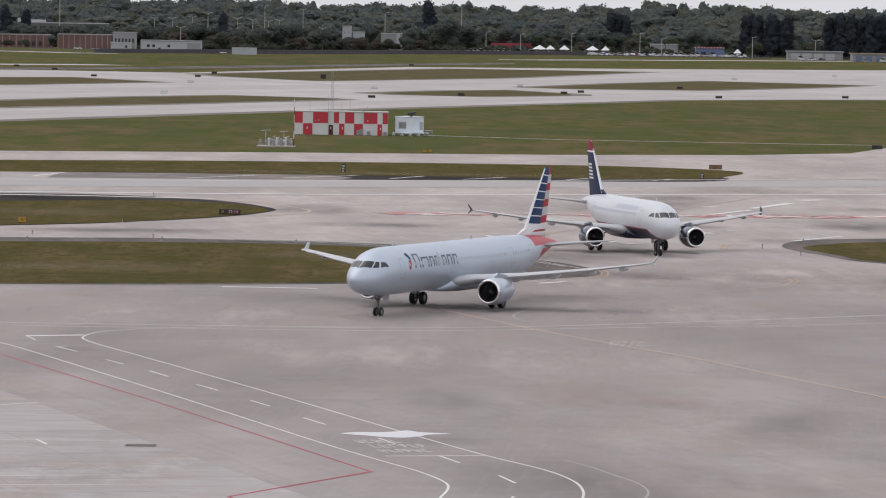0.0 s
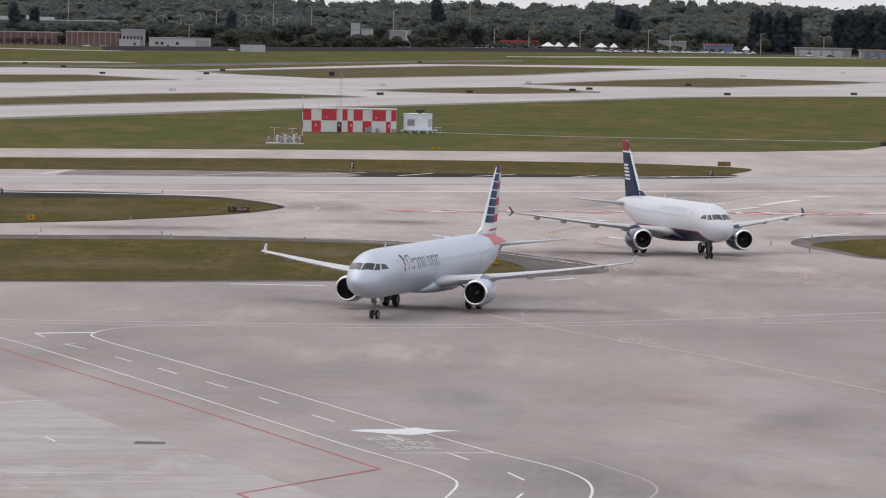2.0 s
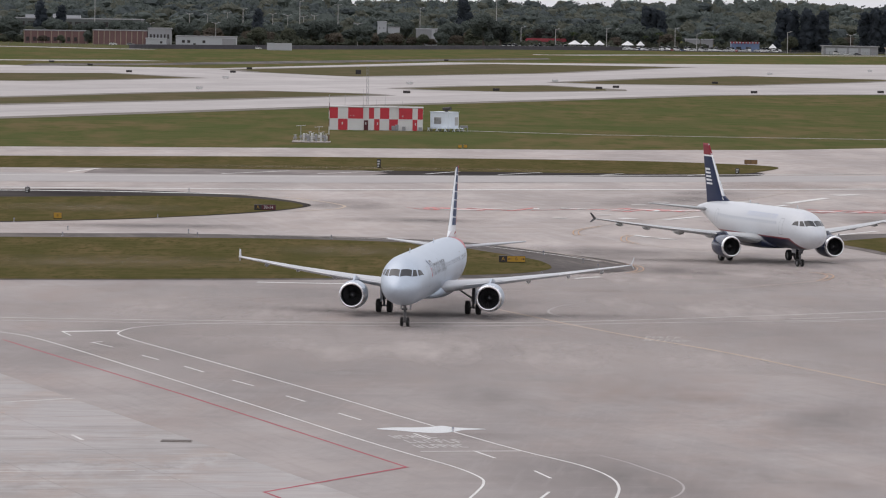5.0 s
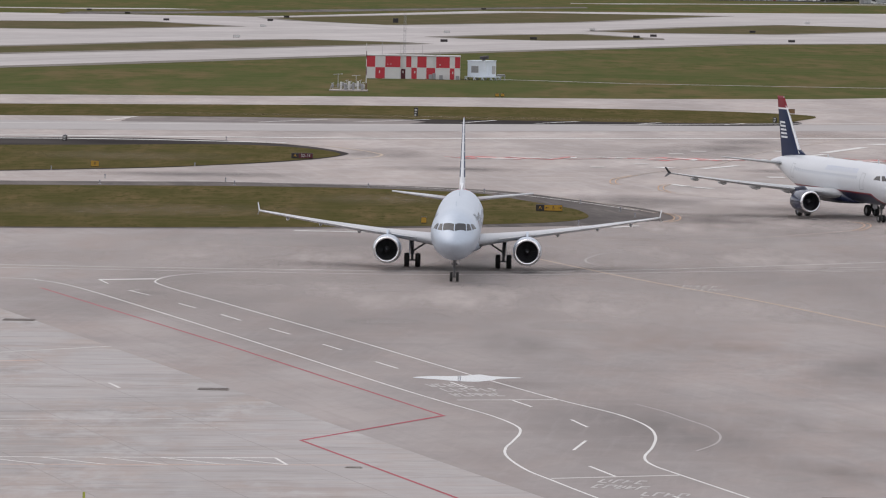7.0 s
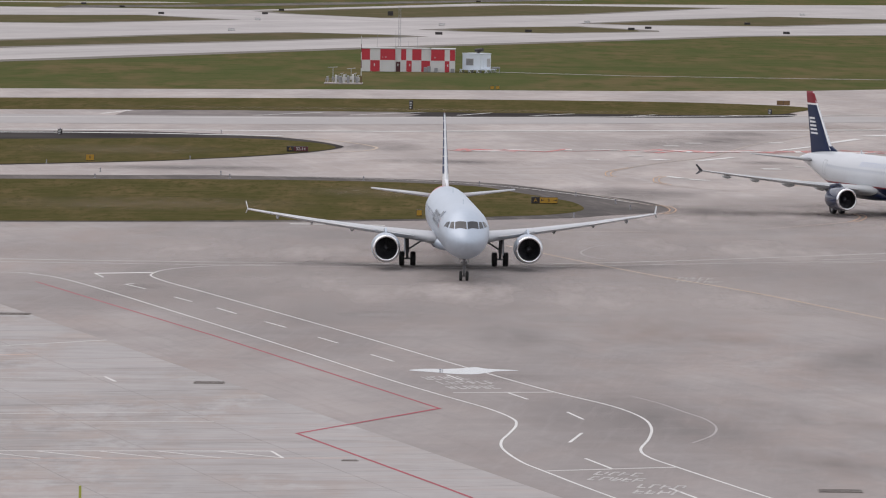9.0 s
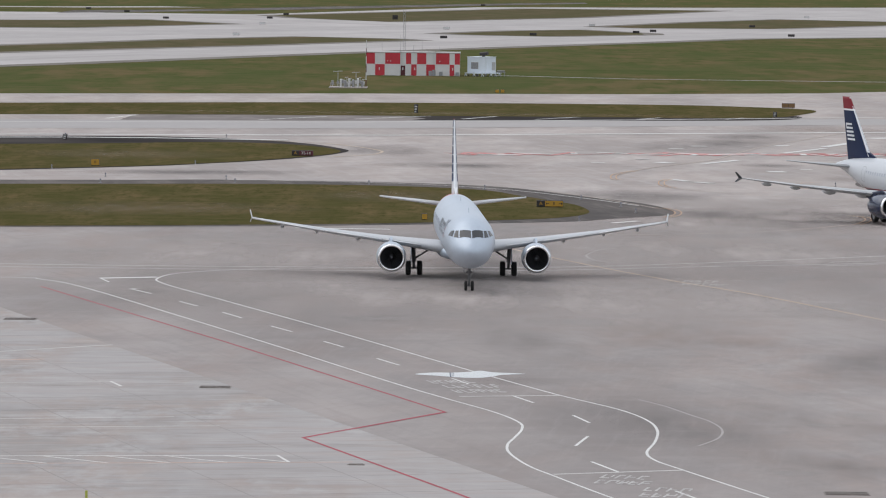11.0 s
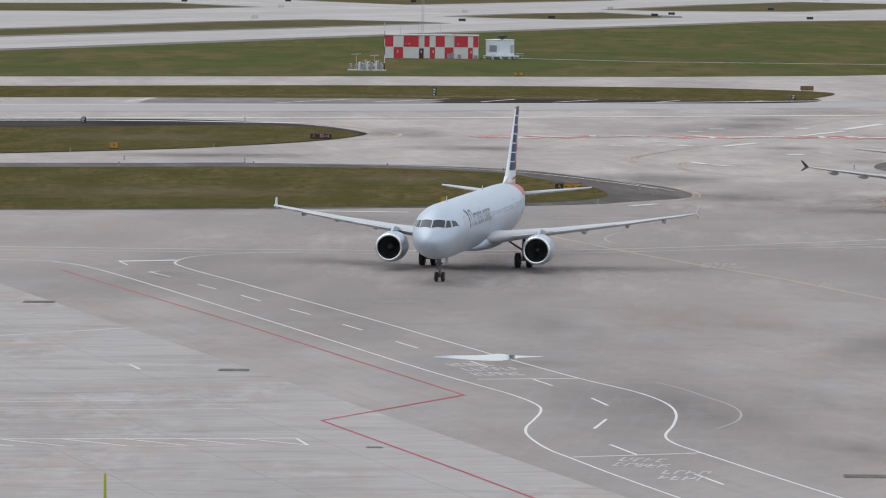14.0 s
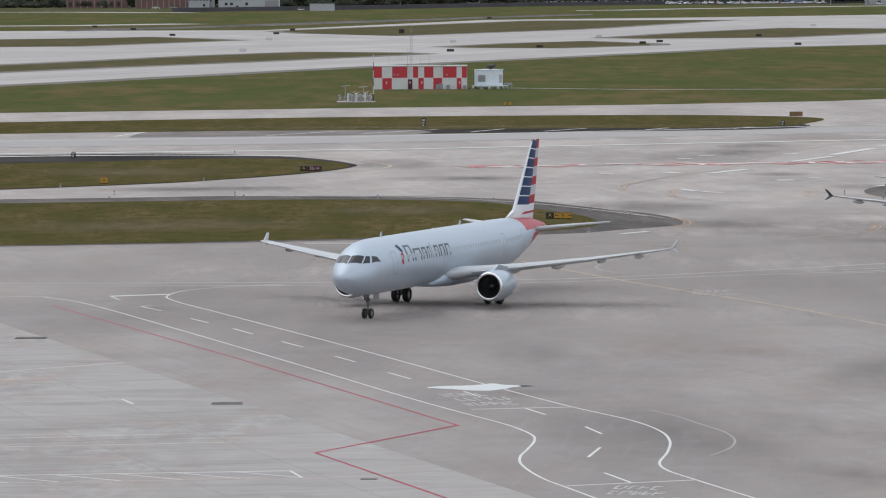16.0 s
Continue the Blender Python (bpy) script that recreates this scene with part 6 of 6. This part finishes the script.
def clumps(rng, lobes, n, size):
    """Vertices and faces of n small leaf clumps in and on the given lobes (x, y, z, rx, rz)."""
    vs, fs = [], []
    weights = [a[3] ** 2 * a[4] for a in lobes]
    for _ in range(n):
        x, y, z, rx, rz = rng.choices(lobes, weights)[0]
        d = Vector((rng.gauss(0, 1), rng.gauss(0, 1), rng.gauss(0.15, 1))).normalized() * rng.uniform(0.8, 1.08)
        c = Vector((x + d.x * rx, y + d.y * rx, z + d.z * rz))
        s = size * rng.uniform(0.6, 1.4)
        q = Euler((rng.uniform(0, 6.3), rng.uniform(0, 6.3), rng.uniform(0, 6.3))).to_matrix()
        k = len(vs)
        for p in ((-1, -0.6, 0), (0.2, -1, 0.35), (1, 0.3, 0), (0.1, 1, -0.35), (-0.2, 0, 0.6)):
            vs.append(c + q @ (Vector(p) * s))
        fs += [(k, k + 1, k + 4), (k + 1, k + 2, k + 4), (k + 2, k + 3, k + 4), (k + 3, k, k + 4)]
    return vs, fs


def ball_template(level):
    bm = bmesh.new()
    bmesh.ops.create_icosphere(bm, subdivisions=level, radius=1.0)
    out = np.array([v.co[:] for v in bm.verts]), [tuple(v.index for v in f.verts) for f in bm.faces]
    bm.free()
    return out


BALL, FINE_BALL = ball_template(2), ball_template(3)


def masses(rng, lobes, ball, rough=0.42):
    """The dense inner foliage of a crown: one uneven lump for each lobe."""
    vs, fs = [], []
    for x, y, z, rx, rz in lobes:
        k = len(vs)
        for p in ball[0]:
            u = 0.92 + rough * (rng.random() - 0.6)
            vs.append((x + p[0] * rx * u, y + p[1] * rx * u, max(0.0, z + p[2] * rz * u)))
        fs += [tuple(i + k for i in f) for f in ball[1]]
    return vs, fs


def crown(rng, lobes, n, size, ball=BALL):
    vs, fs = masses(rng, lobes, ball)
    v, f = clumps(rng, lobes, n, size)
    return vs + [tuple(q) for q in v], fs + [tuple(i + len(vs) for i in q) for q in f]


def from_lists(name, vs, fs, m):
    me = bpy.data.meshes.new(name)
    me.from_pydata([tuple(v) for v in vs], [], fs)
    me.materials.append(m)
    return me


def broad_tree(seed, h, w, leaf, label):
    rng = random.Random(seed)
    t = tagged(new("tree"), label, "tree", "trees beyond the fence")
    bm = bmesh.new()
    rod(bm, (0, 0, 0), (0, 0, h * 0.5), w * 0.04, w * 0.025, 8)
    lobes = [(0, 0, h * 0.62, w * 0.34, h * 0.30)]
    for k in range(7):
        a, r = rng.uniform(0, 6.3), w * rng.uniform(0.18, 0.36)
        z = h * rng.uniform(0.20, 0.80)
        lobes.append((r * math.cos(a), r * math.sin(a), z, w * rng.uniform(0.15, 0.24), h * rng.uniform(0.12, 0.2)))
        rod(bm, (0, 0, h * 0.3), (r * math.cos(a) * 0.8, r * math.sin(a) * 0.8, z), w * 0.018, w * 0.008, 6)
    part("trunk", bm, BARK, t)
    part("crown", from_lists("crown", *crown(rng, lobes, 900, w * 0.032, FINE_BALL), leaf), None, t)
    return t


def tall_conifer(seed, h, w):
    rng = random.Random(seed)
    t = tagged(new("casuarina"), "tall dark feathery casuarina tree", "tree", "trees beyond the fence")
    bm = bmesh.new()
    rod(bm, (0, 0, 0), (0, 0, h * 0.96), w * 0.06, w * 0.01, 8)
    lobes = []
    for k in range(11):
        z = h * (0.08 + 0.085 * k)
        r = w * 0.5 * (0.85 - 0.36 * max(0, k - 5) / 5) * rng.uniform(0.75, 1.1)
        a = rng.uniform(0, 6.3)
        lobes.append((0.3 * r * math.cos(a), 0.3 * r * math.sin(a), z, r * 0.85, h * 0.13))
        rod(bm, (0, 0, z), (r * 0.8 * math.cos(a), r * 0.8 * math.sin(a), z + h * 0.04), w * 0.015, n=5)
    part("trunk", bm, BARK, t)
    part("crown", from_lists("crown", *crown(rng, lobes, 900, w * 0.045), LEAF_DARK), None, t)
    return t


def palm(seed, h):
    rng = random.Random(seed)
    t = tagged(new("palm"), "slim palm with a tuft of fronds", "palm", "trees beyond the fence")
    bm = bmesh.new()
    rod(bm, (0, 0, 0), (0.3, 0, h), 0.28, 0.18, 8)
    part("trunk", bm, BARK, t)
    for k in range(14):
        a, up = 2 * math.pi * k / 14, rng.uniform(0.1, 0.9)
        bm = bmesh.new()
        rows = []
        for j in range(5):
            r = 0.9 * j
            z = h + up * r - 0.16 * r * r
            w = (0.25, 0.6, 0.6, 0.4, 0.05)[j]
            rows.append([bm.verts.new((0.3 + r * math.cos(a) - s * w * math.sin(a), r * math.sin(a) + s * w * math.cos(a), z - abs(s) * 0.15)) for s in (-1, 0, 1)])
        for p, q in zip(rows, rows[1:]):
            for i in range(2):
                bm.faces.new((p[i], p[i + 1], q[i + 1], q[i]))
        part("frond", bm, LEAF_PALM, t)
    return t


def plant(proto, spots, rng):
    """Sets the first tree at the first spot and copies at the others; spots: (x, y, scale)."""
    for k, (x, y, s) in enumerate(spots):
        m = pose(x, y, 0, 0, 0, rng.uniform(0, 360))
        if k == 0:
            proto.matrix_basis = m @ Matrix.Diagonal((s, s, s, 1))
            first = s
        else:
            ob = copy_thing(proto, m)
            ob.scale = (s, s, s)


rng = random.Random(11)
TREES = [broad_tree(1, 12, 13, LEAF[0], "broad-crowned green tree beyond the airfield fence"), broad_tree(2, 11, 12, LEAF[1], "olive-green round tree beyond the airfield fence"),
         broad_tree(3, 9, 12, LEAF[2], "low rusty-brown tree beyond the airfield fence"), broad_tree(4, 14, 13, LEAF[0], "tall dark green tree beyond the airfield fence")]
spots = [[] for _ in TREES]
for k in range(150):
    u = k / 149
    x = -310 + 700 * u + rng.uniform(-4, 4)
    y = (2790 if x < -60 else 2860 + 1.05 * (x + 60) if x < 120 else 3045 - 0.15 * (x - 120)) + rng.uniform(15, 130)
    if -232 < x < -138 and y < 2800:
        y += 70
    spots[rng.choices(range(4), (4, 4, 3, 3))[0]].append((x, y, rng.uniform(0.65, 1.25)))
for x, y, s, i in ((-23, 2893, 0.85, 2), (-16, 2896, 0.78, 0), (-8, 2897, 0.85, 1), (1, 2898, 0.72, 2), (8, 2897, 0.78, 1), (13, 2899, 0.62, 2), (19, 2897, 0.85, 0), (28, 2900, 0.9, 2), (45, 2900, 1.65, 3), (56, 2930, 1.5, 0), (40, 2985, 1.2, 1), (-60, 2850, 1.35, 0), (-45, 2845, 1.0, 2), (-28, 2860, 1.2, 0), (-10, 2850, 1.0, 2), (-90, 2800, 1.1, 1), (62, 2990, 1.15, 1), (236, 2925, 1.0, 1), (146, 3080, 1.4, 0), (-236, 2800, 1.2, 0), (-160, 2800, 1.0, 3), (-232, 2742, 0.6, 0), (-214, 2744, 0.55, 2), (-203, 2743, 0.5, 1), (-187, 2738, 0.6, 3), (-246, 2880, 1.15, 3), (-232, 2885, 1.0, 0), (-219, 2880, 1.1, 3), (-205, 2882, 0.95, 1), (-192, 2885, 1.1, 0), (-180, 2880, 1.0, 3), (-170, 2850, 0.95, 0)):
    spots[i].append((x, y, s))
for t, sp in zip(TREES, spots):
    plant(t, sp, rng)
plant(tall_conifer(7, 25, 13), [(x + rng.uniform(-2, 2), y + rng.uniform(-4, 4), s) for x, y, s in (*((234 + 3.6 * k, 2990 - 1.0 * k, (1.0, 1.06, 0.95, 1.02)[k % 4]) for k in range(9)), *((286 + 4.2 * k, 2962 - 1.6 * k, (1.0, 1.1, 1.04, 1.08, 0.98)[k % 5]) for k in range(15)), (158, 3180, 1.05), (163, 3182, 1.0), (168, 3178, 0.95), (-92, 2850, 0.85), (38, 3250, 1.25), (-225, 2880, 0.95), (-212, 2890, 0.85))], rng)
plant(palm(9, 9), [(x, 3035 + rng.uniform(-20, 15), rng.uniform(0.8, 1.15)) for x in (56, 61, 66, 72, 104, 152, 160, 172, 186, 194, 245, -10, -40)], rng)

# the woods behind, tree upon tree to the horizon
SKYLINE_U = (-0.08, -0.03, -0.012, 0.0, 0.024, 0.04, 0.062, 0.068, 0.078, 0.095, 0.11)
SKYLINE_H = (39, 39, 36.5, 37, 37.3, 35.4, 43, 43.5, 40, 39, 37.8)
vs, fs, kinds = [], [], []
rng = random.Random(21)
for k in range(1500):
    f = rng.random() ** 0.75
    u = rng.uniform(-0.105, 0.135)
    near = 2850 if u < -0.02 else 2850 + 5600 * (u + 0.02) if u < 0.04 else 3190 - 1400 * (u - 0.04)
    y = near + (4860 - near) * f
    x = y * u
    if -270 < x < -165 and y < 3060:
        continue
    top = 12 + (float(np.interp(u, SKYLINE_U, SKYLINE_H)) - 12) * f
    h = top * rng.uniform(0.70, 1.03)
    w = min(h, 26) * rng.uniform(0.75, 1.25)
    lobes = [(x, y, h * 0.5, w * 0.40, h * 0.44)] + [(x + rng.uniform(-0.4, 0.4) * w, y + rng.uniform(-0.4, 0.2) * w, h * rng.uniform(0.45, 0.86), w * rng.uniform(0.16, 0.26), h * rng.uniform(0.10, 0.16)) for _ in range(4)]
    v, f_ = crown(rng, lobes, 110, w * 0.042)
    fs += [tuple(i + len(vs) for i in q) for q in f_]
    vs += v
    kinds += [rng.choices((0, 1, 2), (5, 3, 2))[0]] * len(f_)
# haze over the far woods is put into these paler, bluer greens
woods = from_lists("woods", vs, fs, leafy("hazed_wood_leaves", (0.115, 0.134, 0.124)))
woods.materials.append(leafy("hazed_olive_wood_leaves", (0.124, 0.130, 0.106)))
woods.materials.append(leafy("hazed_deep_wood_leaves", (0.098, 0.115, 0.116)))
woods.polygons.foreach_set("material_index", kinds)
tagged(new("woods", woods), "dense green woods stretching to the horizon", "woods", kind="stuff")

# low scrub along the fence and round the buildings
vs, fs = [], []
rng = random.Random(31)
for k in range(900):
    x = rng.uniform(-320, 420)
    y = (2800 if x < -60 else 2850 + 1.1 * (x + 60) if x < 120 else 3055 - 0.15 * (x - 120)) + rng.uniform(-14, 40)
    if -236 < x < -92 and y < 2790:
        continue
    h, w = rng.uniform(2.0, 5.5), rng.uniform(3, 7)
    v, f_ = crown(rng, [(x, y, h * 0.45, w * 0.5, h * 0.5)], 24, 0.5)
    fs += [tuple(i + len(vs) for i in q) for q in f_]
    vs += v
tagged(new("scrub", from_lists("scrub", vs, fs, leafy("scrub_leaves", (0.075, 0.082, 0.062)))), "dense low scrub along the foot of the woods", "scrub", kind="stuff")


# ---------------------------------------------------------------- what moves
A_PATH = ((0, 7.66, 416.67, -114.50), (1.5, 5.26, 411.53, -108.89), (2.5, 4.03, 408.2, -105.55), (5.5, 1.66, 397.15, -95.22), (7, 1.257, 391.81, -91.07),
          (9.5, 1.275, 383.14, -87.22), (12.5, 1.52, 373.3, -92.04), (13.5, 1.285, 370.3, -96.84), (14.5, 0.806, 366.93, -101.87), (16, -0.48, 362.04, -110.26))
U_PATH = ((0, 28.33, 520.06, -75.98), (1.5, 30.78, 512.0, -73.54), (3, 33.27, 502.93, -72.54), (5.5, 37.76, 489.53, -72.0), (9, 43.36, 471.14, -70.42),
          (12, 47.5, 458.6, -68.8), (13.5, 49.4, 453.16, -68.67), (14.5, 50.65, 449.6, -68.6), (16, 52.75, 445.0, -68.5))


def motions():
    for plane, path, wheels in ((stripe_liner, A_PATH, a_wheels), (flag_liner, U_PATH, u_wheels)):
        walk(plane, [(t, pose(x, y, 0.04, 0, 0, h)) for t, x, y, h in path])
        ts, xs, ys = ([r[k] for r in path] for k in (0, 1, 2))
        for ob, r in wheels:
            rest, gone, last, rows = ob.location.copy(), 0.0, None, []
            for k in range(241):
                t = k / 15
                here = Vector((float(np.interp(t, ts, xs)), float(np.interp(t, ts, ys))))
                gone += (here - last).length if last else 0.0
                last = here
                rows.append((t, Matrix.Translation(rest) @ Euler((0, gone / r, 0)).to_matrix().to_4x4()))
            walk(ob, rows)


motions()
